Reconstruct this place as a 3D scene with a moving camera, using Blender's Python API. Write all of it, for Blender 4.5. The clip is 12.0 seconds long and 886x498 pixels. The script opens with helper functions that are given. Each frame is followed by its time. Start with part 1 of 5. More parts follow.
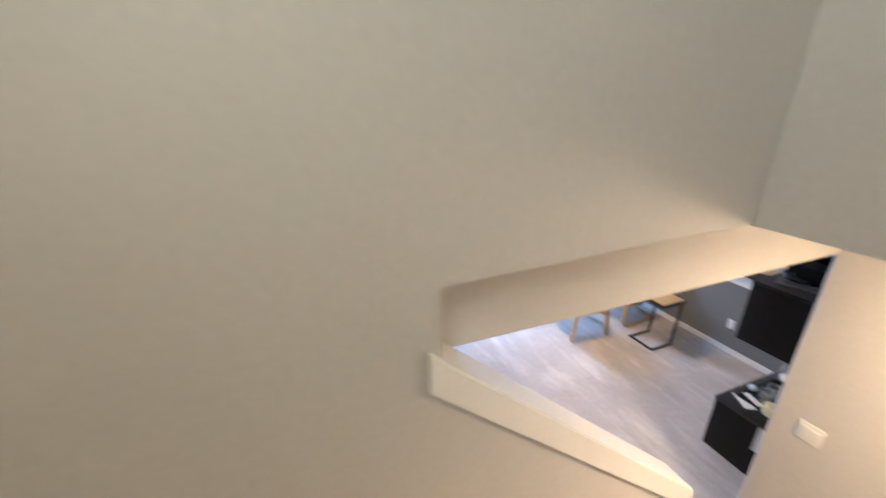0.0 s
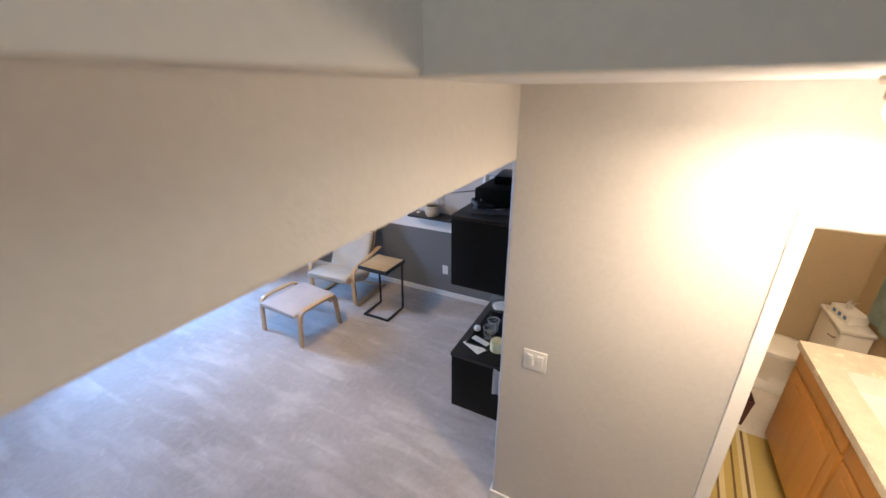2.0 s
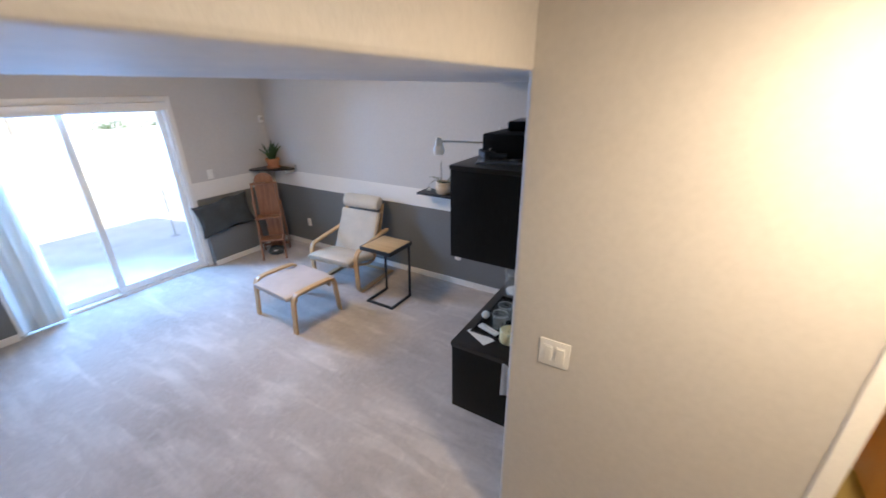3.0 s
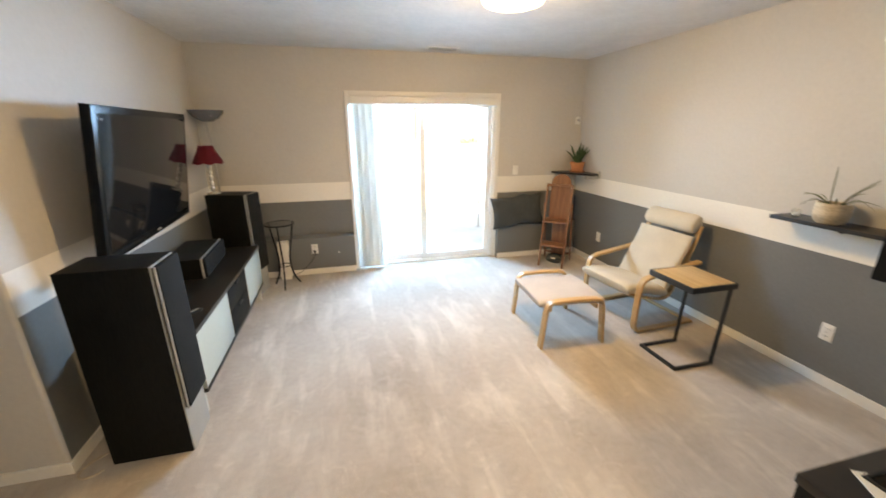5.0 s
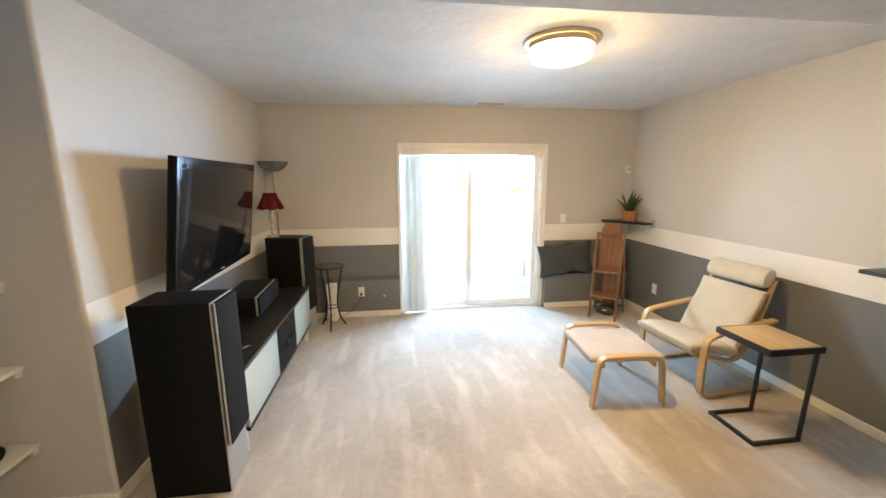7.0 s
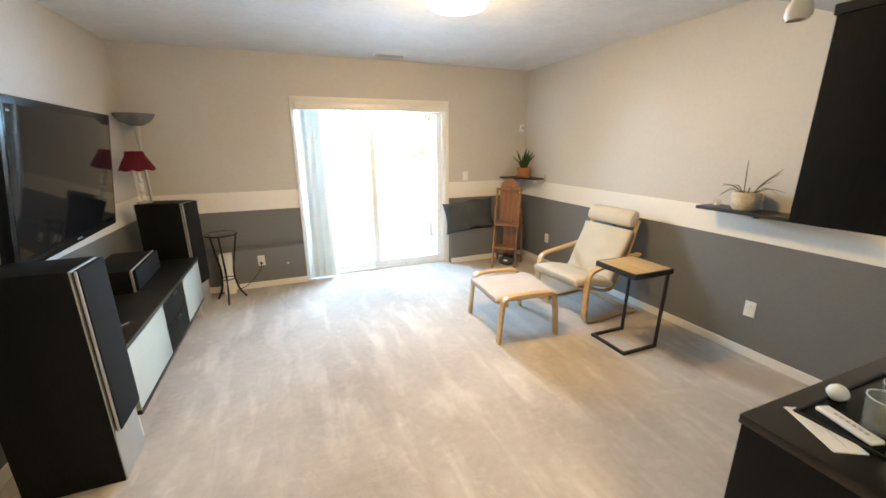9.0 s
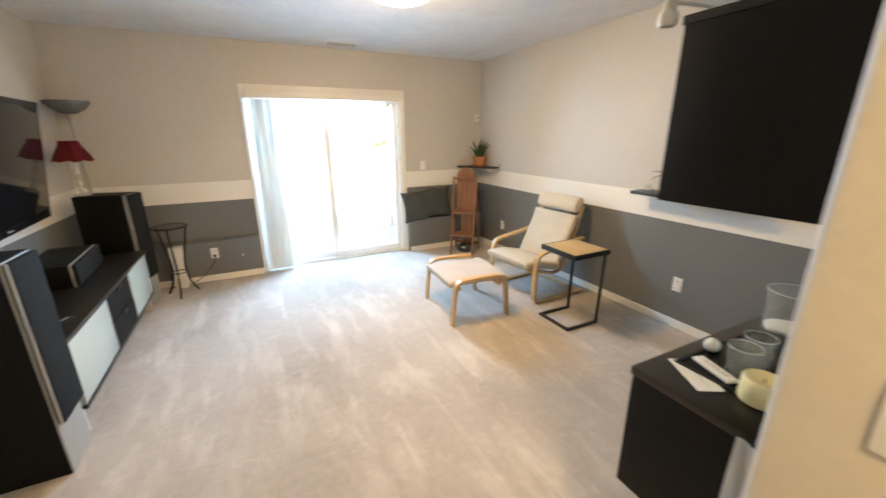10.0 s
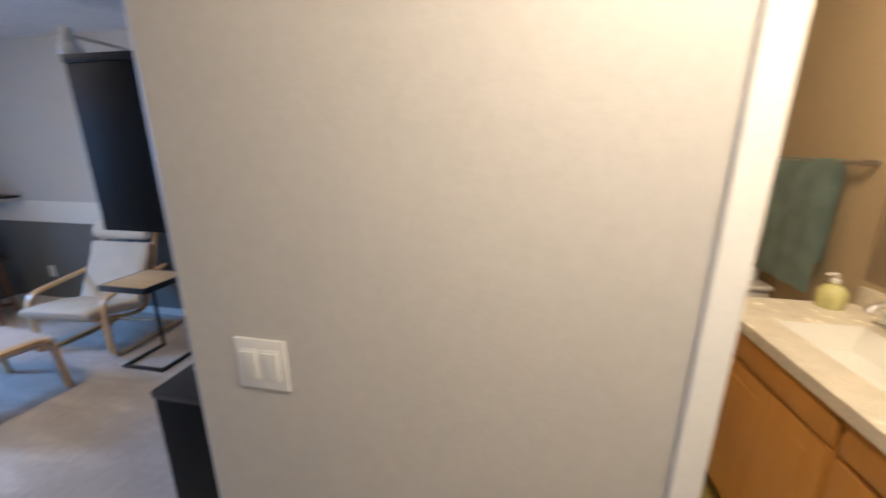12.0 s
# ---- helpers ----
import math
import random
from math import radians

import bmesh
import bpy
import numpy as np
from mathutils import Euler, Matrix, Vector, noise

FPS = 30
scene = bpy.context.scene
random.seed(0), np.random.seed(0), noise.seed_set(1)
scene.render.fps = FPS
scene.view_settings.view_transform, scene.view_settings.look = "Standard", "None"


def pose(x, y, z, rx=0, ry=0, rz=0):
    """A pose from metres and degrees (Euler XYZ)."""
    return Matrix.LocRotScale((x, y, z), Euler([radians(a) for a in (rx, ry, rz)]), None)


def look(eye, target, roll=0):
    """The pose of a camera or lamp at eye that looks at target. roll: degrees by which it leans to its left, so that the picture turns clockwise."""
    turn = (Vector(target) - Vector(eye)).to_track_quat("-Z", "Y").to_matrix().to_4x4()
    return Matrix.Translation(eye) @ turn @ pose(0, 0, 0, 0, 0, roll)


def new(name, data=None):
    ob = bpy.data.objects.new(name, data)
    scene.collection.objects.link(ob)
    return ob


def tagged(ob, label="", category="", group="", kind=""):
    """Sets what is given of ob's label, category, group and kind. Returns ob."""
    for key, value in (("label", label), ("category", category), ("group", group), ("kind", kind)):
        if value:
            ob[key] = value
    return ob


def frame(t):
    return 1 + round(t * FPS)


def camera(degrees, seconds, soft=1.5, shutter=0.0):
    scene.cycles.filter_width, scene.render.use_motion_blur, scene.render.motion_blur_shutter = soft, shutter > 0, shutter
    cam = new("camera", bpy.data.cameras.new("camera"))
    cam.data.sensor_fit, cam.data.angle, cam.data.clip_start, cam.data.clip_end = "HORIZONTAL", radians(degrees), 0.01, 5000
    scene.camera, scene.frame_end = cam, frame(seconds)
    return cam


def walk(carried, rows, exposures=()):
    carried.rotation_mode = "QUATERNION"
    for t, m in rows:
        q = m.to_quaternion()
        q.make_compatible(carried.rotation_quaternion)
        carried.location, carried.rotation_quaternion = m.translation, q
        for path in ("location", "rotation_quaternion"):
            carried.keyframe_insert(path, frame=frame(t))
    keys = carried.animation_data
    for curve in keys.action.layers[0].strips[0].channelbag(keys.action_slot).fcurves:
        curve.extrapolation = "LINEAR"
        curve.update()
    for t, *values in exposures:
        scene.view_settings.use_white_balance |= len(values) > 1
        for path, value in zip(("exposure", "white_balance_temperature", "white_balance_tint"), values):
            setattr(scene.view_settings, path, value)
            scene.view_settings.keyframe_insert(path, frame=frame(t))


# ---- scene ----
cam = camera(98.9, 12.0, soft=1.5, shutter=0.5)
PATH = [
    (0, (0.03, -0.285, 2.825), (0.718, 1.449, 2.105), -0.1),
    (0.5, (0.254, -0.137, 2.695), (1.394, 1.326, 1.948), -0.1),
    (1, (0.479, 0.041, 2.644), (1.895, 1.23, 1.881), -0.6),
    (1.5, (0.667, 0.125, 2.586), (2.263, 1.055, 1.819), -0.5),
    (2, (0.863, 0.122, 2.405), (2.502, 0.975, 1.638), -0.4),
    (2.5, (1.053, 0.138, 2.241), (2.699, 0.978, 1.475), -0.9),
    (4.5, (1.603, 0.434, 1.69), (2.322, 2.150, 0.957), -0.2),
    (5, (1.662, 0.528, 1.646), (2.123, 2.378, 1.041), -0.2),
    (5.5, (1.68, 0.536, 1.65), (1.98, 2.455, 1.17), -0.2),
    (6, (1.682, 0.534, 1.659), (1.914, 2.48, 1.259), -0.2),
    (6.5, (1.676, 0.538, 1.646), (1.885, 2.493, 1.278), -0.3),
    (7, (1.66, 0.541, 1.636), (1.904, 2.493, 1.271), -0.3),
    (7.5, (1.654, 0.54, 1.631), (2.043, 2.467, 1.263), -0.4),
    (9.5, (1.63, 0.47, 1.519), (2.384, 2.233, 0.95), -0.4),
    (10, (1.7, 0.365, 1.532), (2.552, 2.078, 0.952), -0.4),
    (10.5, (1.763, 0.252, 1.559), (2.963, 1.745, 0.981), -0.3),
    (11, (1.805, 0.182, 1.561), (3.345, 1.332, 1.01), -0.0),
    (11.5, (1.835, 0.079, 1.565), (3.59, 0.876, 1.032), 0.2),
    (12, (1.845, -0.069, 1.583), (3.738, 0.3, 1.053), 0.1),
]
walk(cam, [(t, look(eye, target, roll)) for t, eye, target, roll in PATH],
     [(0, 2.5, 6700, 17), (0.5, 2.22, 6800, 18), (1.0, 2.25, 6600, 16), (1.5, 2.22, 6400, 16), (2.5, 1.85, 5900, 15), (4.5, 2.44, 9500, 9), (6.5, 2.45, 10500, 9),
      (9.5, 2.54, 9800, 7), (10.5, 2.35, 8800, 10), (11, 2.1, 6800, 9), (11.5, 1.92, 6000, 10), (12, 1.62, 5800, 12)])

# ---- world, sun, lamps ----
world = bpy.data.worlds.new("sky_world")
scene.world = world
world.use_nodes = True
_wn = world.node_tree.nodes
_sky = _wn.new("ShaderNodeTexSky")
_sky.sky_type = "NISHITA"
_sky.sun_disc = False
_sky.sun_elevation = radians(50)
_sky.sun_rotation = radians(170)
world.node_tree.links.new(_sky.outputs[0], _wn["Background"].inputs[0])
_wn["Background"].inputs[1].default_value = 0.12


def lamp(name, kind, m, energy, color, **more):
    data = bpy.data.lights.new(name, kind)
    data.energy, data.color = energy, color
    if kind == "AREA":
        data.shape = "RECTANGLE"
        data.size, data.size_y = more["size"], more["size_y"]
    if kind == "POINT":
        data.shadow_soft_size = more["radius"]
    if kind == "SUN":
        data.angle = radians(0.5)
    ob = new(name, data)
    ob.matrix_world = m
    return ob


WARM = (1.0, 0.74, 0.43)
lamp("sun", "SUN", look((5.5, -6, 12), (2.6, 7.5, 0)), 5.0, (1.0, 0.95, 0.88))
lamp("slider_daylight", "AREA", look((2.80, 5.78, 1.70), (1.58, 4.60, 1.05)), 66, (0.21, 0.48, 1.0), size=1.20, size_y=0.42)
lamp("room_lamp_light", "AREA", look((2.69, 2.92, 2.325), (2.69, 2.92, 0)), 4.7, WARM, size=0.36, size_y=0.36)
lamp("room_lamp_glow", "POINT", pose(2.69, 2.92, 2.37), 7.6, WARM, radius=0.05)
lamp("hall_lamp_light", "AREA", look((1.98, -0.395, 2.30), (1.98, -0.395, 0)), 5.9, (1.0, 0.79, 0.54), size=0.19, size_y=0.19)
lamp("hall_lamp_glow", "POINT", pose(1.98, -0.395, 2.25), 3.5, (1.0, 0.79, 0.54), radius=0.09)
lamp("bath_lamp_light", "POINT", pose(3.3, -0.95, 2.22), 9.0, (1.0, 0.78, 0.50), radius=0.1)
# added lamp for the light from the upper floor; its source is unseen
lamp("upstairs_fill_light", "AREA", look((-0.62, -0.9, 4.1), (1.4, 0.3, 3.2)), 5.3, (0.92, 1.0, 0.85), size=1.0, size_y=1.0)


# ---- materials ----
def material(name, color, rough=0.6, metal=0.0, var=0.06, scale=6.0, fine=120.0, bump=0.0, bump_scale=90.0, spec=0.5, stretch=(1, 1, 1), dark=None, rough_var=0.08):
    m = bpy.data.materials.new(name)
    m.use_nodes = True
    n, l = m.node_tree.nodes, m.node_tree.links
    b = n["Principled BSDF"]
    b.inputs["Metallic"].default_value = metal
    b.inputs["Specular IOR Level"].default_value = spec
    tc = n.new("ShaderNodeTexCoord")
    mp = n.new("ShaderNodeMapping")
    mp.inputs["Scale"].default_value = stretch
    l.new(tc.outputs["Object"], mp.inputs[0])
    big = n.new("ShaderNodeTexNoise")
    big.inputs["Scale"].default_value, big.inputs["Detail"].default_value = scale, 4
    small = n.new("ShaderNodeTexNoise")
    small.inputs["Scale"].default_value, small.inputs["Detail"].default_value = fine, 3
    l.new(mp.outputs[0], big.inputs["Vector"])
    l.new(mp.outputs[0], small.inputs["Vector"])
    add = n.new("ShaderNodeMath")
    add.operation = "ADD"
    l.new(big.outputs["Fac"], add.inputs[0])
    l.new(small.outputs["Fac"], add.inputs[1])
    half = n.new("ShaderNodeMath")
    half.operation = "MULTIPLY"
    half.inputs[1].default_value = 0.5
    l.new(add.outputs[0], half.inputs[0])
    ramp = n.new("ShaderNodeValToRGB")
    low = dark or [c * (1 - 2 * var) for c in color]
    high = [min(1, c * (1 + var)) for c in color]
    ramp.color_ramp.elements[0].position, ramp.color_ramp.elements[1].position = 0.36, 0.64
    ramp.color_ramp.elements[0].color = (*low, 1)
    ramp.color_ramp.elements[1].color = (*high, 1)
    l.new(half.outputs[0], ramp.inputs[0])
    l.new(ramp.outputs[0], b.inputs["Base Color"])
    rr = n.new("ShaderNodeMapRange")
    rr.inputs["To Min"].default_value, rr.inputs["To Max"].default_value = max(0.02, rough - rough_var), min(1, rough + rough_var)
    l.new(big.outputs["Fac"], rr.inputs["Value"])
    l.new(rr.outputs[0], b.inputs["Roughness"])
    if bump:
        bn = n.new("ShaderNodeTexNoise")
        bn.inputs["Scale"].default_value, bn.inputs["Detail"].default_value = bump_scale, 3
        l.new(mp.outputs[0], bn.inputs["Vector"])
        bp = n.new("ShaderNodeBump")
        bp.inputs["Strength"].default_value, bp.inputs["Distance"].default_value = bump, 0.01
        l.new(bn.outputs["Fac"], bp.inputs["Height"])
        l.new(bp.outputs[0], b.inputs["Normal"])
    return m


def wood(name, light, dark, axis=0, rough=0.4, ring=9.0):
    m = bpy.data.materials.new(name)
    m.use_nodes = True
    n, l = m.node_tree.nodes, m.node_tree.links
    b = n["Principled BSDF"]
    tc = n.new("ShaderNodeTexCoord")
    mp = n.new("ShaderNodeMapping")
    sc = [ring, ring, ring]
    sc[axis] = ring * 0.08
    mp.inputs["Scale"].default_value = sc
    l.new(tc.outputs["Object"], mp.inputs[0])
    big = n.new("ShaderNodeTexNoise")
    big.inputs["Scale"].default_value, big.inputs["Detail"].default_value, big.inputs["Distortion"].default_value = 2.5, 6, 0.6
    l.new(mp.outputs[0], big.inputs["Vector"])
    fine = n.new("ShaderNodeTexNoise")
    fine.inputs["Scale"].default_value, fine.inputs["Detail"].default_value = 22, 4
    l.new(mp.outputs[0], fine.inputs["Vector"])
    mx = n.new("ShaderNodeMath")
    mx.operation = "MULTIPLY_ADD"
    mx.inputs[1].default_value = 0.35
    l.new(fine.outputs["Fac"], mx.inputs[0])
    l.new(big.outputs["Fac"], mx.inputs[2])
    ramp = n.new("ShaderNodeValToRGB")
    ramp.color_ramp.elements[0].position, ramp.color_ramp.elements[1].position = 0.5, 0.85
    ramp.color_ramp.elements[0].color, ramp.color_ramp.elements[1].color = (*dark, 1), (*light, 1)
    l.new(mx.outputs[0], ramp.inputs[0])
    l.new(ramp.outputs[0], b.inputs["Base Color"])
    b.inputs["Roughness"].default_value = rough
    bp = n.new("ShaderNodeBump")
    bp.inputs["Strength"].default_value, bp.inputs["Distance"].default_value = 0.08, 0.003
    l.new(fine.outputs["Fac"], bp.inputs["Height"])
    l.new(bp.outputs[0], b.inputs["Normal"])
    return m


def glass(name, tint=(0.97, 0.99, 0.98), rough=0.0):
    m = bpy.data.materials.new(name)
    m.use_nodes = True
    b = m.node_tree.nodes["Principled BSDF"]
    b.inputs["Base Color"].default_value = (*tint, 1)
    b.inputs["Transmission Weight"].default_value = 1.0
    b.inputs["Roughness"].default_value = rough
    b.inputs["IOR"].default_value = 1.45
    return m


def glow(name, color, strength):
    m = bpy.data.materials.new(name)
    m.use_nodes = True
    b = m.node_tree.nodes["Principled BSDF"]
    b.inputs["Base Color"].default_value = (0.9, 0.88, 0.82, 1)
    b.inputs["Emission Color"].default_value = (*color, 1)
    b.inputs["Emission Strength"].default_value = strength
    return m


def carpet_material():
    m = bpy.data.materials.new("cut_pile_carpet")
    m.use_nodes = True
    n, l = m.node_tree.nodes, m.node_tree.links
    b = n["Principled BSDF"]
    tc = n.new("ShaderNodeTexCoord")

    def field(scale, detail, rough, stretch=(1, 1, 1), turn=0.0, distort=0.0):
        mp = n.new("ShaderNodeMapping")
        mp.inputs["Rotation"].default_value = (0, 0, radians(turn))
        mp.inputs["Scale"].default_value = stretch
        l.new(tc.outputs["Object"], mp.inputs[0])
        t = n.new("ShaderNodeTexNoise")
        t.inputs["Scale"].default_value, t.inputs["Detail"].default_value = scale, detail
        t.inputs["Roughness"].default_value, t.inputs["Distortion"].default_value = rough, distort
        l.new(mp.outputs[0], t.inputs["Vector"])
        return t.outputs["Fac"]

    def add(a, w, c):
        k = n.new("ShaderNodeMath")
        k.operation = "MULTIPLY_ADD"
        k.inputs[1].default_value = w
        l.new(a, k.inputs[0])
        l.new(c, k.inputs[2])
        return k.outputs[0]

    def clip(a, lo, hi):
        k = n.new("ShaderNodeMapRange")
        k.inputs["From Min"].default_value, k.inputs["From Max"].default_value = lo, hi
        l.new(a, k.inputs["Value"])
        return k.outputs[0]

    # brushed strokes where the pile leans, in two directions, over soft patches and tufts
    s1 = clip(field(2.3, 3, 0.55, (2.6, 0.6, 1), 10, 0.35), 0.52, 0.66)
    s2 = clip(field(2.0, 3, 0.55, (2.2, 0.7, 1), -30, 0.4), 0.53, 0.68)
    s3 = clip(field(6.5, 4, 0.6, (1, 1.3, 1), 40, 1.4), 0.57, 0.70)
    patch = field(1.3, 3, 0.5)
    mid = field(22, 4, 0.6)
    tuft = field(240, 2, 0.5)
    tone = add(s3, 0.11, add(s1, 0.18, add(s2, 0.16, add(patch, 0.6, add(mid, 0.26, add(tuft, 0.30, clip(patch, -9, 99)))))))
    ramp = n.new("ShaderNodeValToRGB")
    e = ramp.color_ramp.elements
    e[0].position, e[1].position = 0.48, 1.06
    e[0].color, e[1].color = (0.37, 0.315, 0.265, 1), (0.66, 0.59, 0.52, 1)
    l.new(tone, ramp.inputs[0])
    l.new(ramp.outputs[0], b.inputs["Base Color"])
    b.inputs["Roughness"].default_value = 0.95
    b.inputs["Specular IOR Level"].default_value = 0.1
    b.inputs["Sheen Weight"].default_value = 0.2
    bp = n.new("ShaderNodeBump")
    bp.inputs["Strength"].default_value, bp.inputs["Distance"].default_value = 0.6, 0.01
    l.new(add(mid, 0.6, add(s1, 0.25, tuft)), bp.inputs["Height"])
    l.new(bp.outputs[0], b.inputs["Normal"])
    return m


def striped_mat_material():
    m = bpy.data.materials.new("striped_cotton")
    m.use_nodes = True
    n, l = m.node_tree.nodes, m.node_tree.links
    b = n["Principled BSDF"]
    tc = n.new("ShaderNodeTexCoord")
    sp = n.new("ShaderNodeSeparateXYZ")
    l.new(tc.outputs["Object"], sp.inputs[0])
    ramp = n.new("ShaderNodeValToRGB")
    ramp.color_ramp.interpolation = "CONSTANT"
    e = ramp.color_ramp.elements
    gold, brown, cream = (0.48, 0.36, 0.11, 1), (0.16, 0.10, 0.04, 1), (0.62, 0.52, 0.27, 1)
    e[0].position, e[0].color = 0.0, gold
    e[1].position, e[1].color = 0.10, brown
    for p, c in ((0.13, cream), (0.20, gold), (0.30, brown), (0.33, gold), (0.40, cream), (0.46, brown), (0.50, cream), (0.56, gold)):
        x = e.new(p)
        x.color = c
    mr = n.new("ShaderNodeMapRange")
    mr.inputs["From Min"].default_value, mr.inputs["From Max"].default_value = 0.23, -0.23
    l.new(sp.outputs["Y"], mr.inputs["Value"])
    l.new(mr.outputs[0], ramp.inputs[0])
    l.new(ramp.outputs[0], b.inputs["Base Color"])
    b.inputs["Roughness"].default_value = 0.95
    tuft = n.new("ShaderNodeTexNoise")
    tuft.inputs["Scale"].default_value = 160
    l.new(tc.outputs["Object"], tuft.inputs["Vector"])
    bp = n.new("ShaderNodeBump")
    bp.inputs["Strength"].default_value, bp.inputs["Distance"].default_value = 0.6, 0.008
    l.new(tuft.outputs["Fac"], bp.inputs["Height"])
    l.new(bp.outputs[0], b.inputs["Normal"])
    return m


M_GREIGE = material("greige_wall_paint", (0.56, 0.53, 0.485), 0.55, var=0.025, scale=1.2, fine=40, bump=0.08, bump_scale=85)
M_GREY = material("grey_wainscot_paint", (0.165, 0.168, 0.163), 0.5, var=0.04, scale=1.5, fine=50, bump=0.05, bump_scale=70)
M_BAND = material("cream_band_paint", (0.80, 0.765, 0.70), 0.5, var=0.02, scale=2, fine=50, bump=0.05, bump_scale=70)
M_CEIL = material("knockdown_ceiling_paint", (0.70, 0.68, 0.66), 0.8, var=0.04, scale=5, fine=30, bump=0.3, bump_scale=18)
M_TRIM = material("white_trim_paint", (0.80, 0.77, 0.71), 0.35, var=0.02, scale=3, fine=80)
M_CARPET = carpet_material()
M_VINYL = material("white_vinyl", (0.86, 0.86, 0.84), 0.3, var=0.02, scale=8, fine=90)
M_GLASS = glass("clear_glass")
M_PANE = material("clear_window_pane", (0.9, 0.92, 0.91), 0.03, var=0.01, scale=2, fine=20, rough_var=0.01)
M_PANE.node_tree.nodes["Principled BSDF"].inputs["Alpha"].default_value = 0.05
M_BLACKASH = material("black_ash_veneer", (0.008, 0.008, 0.007), 0.55, var=0.25, scale=6, fine=150, stretch=(1, 1, 0.15), bump=0.08, bump_scale=200, spec=0.12)
M_BLACKBROWN = wood("black_brown_veneer", (0.020, 0.016, 0.012), (0.011, 0.009, 0.007), axis=1, rough=0.28)
M_BLACKCAB = material("black_cabinet_lacquer", (0.009, 0.0085, 0.0075), 0.6, var=0.2, scale=5, fine=140, stretch=(1, 1, 0.2), spec=0.18)
M_CLOTHBLACK = material("black_grille_cloth", (0.014, 0.015, 0.015), 0.95, var=0.2, scale=9, fine=500, bump=0.3, bump_scale=600, spec=0.2)
M_SILVER = material("silver_painted_edge", (0.42, 0.42, 0.40), 0.45, 0.3, var=0.05, scale=10, fine=150)
M_CHROME = material("brushed_chrome", (0.72, 0.71, 0.69), 0.22, 1.0, var=0.04, scale=10, fine=200)
M_FROST = material("frosted_white_glass", (0.47, 0.54, 0.51), 0.12, var=0.02, scale=3, fine=60)
M_SCREEN = material("tv_screen_glass", (0.008, 0.008, 0.009), 0.06, var=0.05, scale=2, fine=50, spec=0.2, rough_var=0.01)
M_TVBEZEL = material("gloss_black_plastic", (0.008, 0.008, 0.008), 0.22, var=0.1, scale=6, fine=120, rough_var=0.03, spec=0.12)
M_BIRCH = wood("birch_veneer", (0.60, 0.385, 0.19), (0.50, 0.30, 0.135), axis=0, rough=0.35)
M_OAKTOP = wood("oak_tabletop", (0.56, 0.375, 0.18), (0.44, 0.28, 0.12), axis=1, rough=0.4, ring=14)
M_CUSHION = material("ecru_cotton", (0.59, 0.52, 0.415), 0.95, var=0.05, scale=7, fine=260, bump=0.25, bump_scale=420, spec=0.2)
M_STOOLPAD = material("faded_rose_ecru_cotton", (0.53, 0.455, 0.40), 0.95, var=0.05, scale=7, fine=260, bump=0.25, bump_scale=420, spec=0.2)
M_BLACKSTEEL = material("black_powder_coat", (0.012, 0.012, 0.012), 0.45, var=0.15, scale=12, fine=200, bump=0.06, bump_scale=300)
M_REDWOOD = wood("reddish_stained_wood", (0.31, 0.145, 0.072), (0.20, 0.084, 0.042), axis=2, rough=0.4, ring=12)
M_TERRA = material("terracotta", (0.50, 0.20, 0.085), 0.8, var=0.1, scale=12, fine=90, bump=0.1)
M_LEAF = material("snake_plant_leaf", (0.065, 0.13, 0.04), 0.45, var=0.3, scale=30, fine=90, stretch=(1, 1, 0.4))
M_LEAF2 = material("pale_spiky_leaf", (0.17, 0.18, 0.09), 0.5, var=0.2, scale=30, fine=90)
M_SOIL = material("potting_soil", (0.03, 0.02, 0.013), 0.95, var=0.4, scale=30, fine=150, bump=0.6)
M_CERAMIC = material("cream_basket_ceramic", (0.56, 0.46, 0.33), 0.55, var=0.14, scale=9, fine=60, stretch=(1, 1, 3), bump=0.3, bump_scale=30)
M_REDSHADE = material("dark_red_fabric_shade", (0.22, 0.012, 0.022), 0.85, var=0.1, scale=14, fine=220, bump=0.15, bump_scale=350)
M_NICKEL = material("satin_nickel", (0.50, 0.48, 0.45), 0.3, 1.0, var=0.05, scale=12, fine=160)
M_PALESILVER = material("pale_satin_enamel", (0.66, 0.64, 0.58), 0.35, 0.15, var=0.04, scale=12, fine=160)
M_BOWL = material("smoked_glass_bowl", (0.16, 0.16, 0.165), 0.25, 0.3, var=0.1, scale=8, fine=90)
M_WROUGHT = material("dark_wrought_iron", (0.022, 0.021, 0.020), 0.5, 0.6, var=0.2, scale=20, fine=150)
M_NAVY = material("dark_charcoal_fabric", (0.055, 0.062, 0.063), 0.9, var=0.15, scale=9, fine=220, bump=0.3, bump_scale=260)
M_PLASTIC = material("white_plastic", (0.78, 0.76, 0.71), 0.35, var=0.02, scale=10, fine=120)
M_PAPER = material("off_white_paper", (0.80, 0.78, 0.72), 0.8, var=0.02, scale=10, fine=150)
M_CANDLE = material("ivory_candle_wax", (0.78, 0.69, 0.38), 0.5, var=0.04, scale=20, fine=120)
M_BRONZE = material("bronze_fixture_rim", (0.52, 0.43, 0.32), 0.4, 0.25, var=0.06, scale=10, fine=120)
M_VINYLBLIND = material("white_vinyl_vane", (0.90, 0.89, 0.86), 0.5, var=0.02, scale=4, fine=60)
_nt = M_VINYLBLIND.node_tree
_tr, _mx = _nt.nodes.new("ShaderNodeBsdfTranslucent"), _nt.nodes.new("ShaderNodeMixShader")
_tr.inputs[0].default_value = (0.95, 0.95, 0.93, 1)
_mx.inputs[0].default_value = 0.62
_nt.links.new(_nt.nodes["Principled BSDF"].outputs[0], _mx.inputs[1])
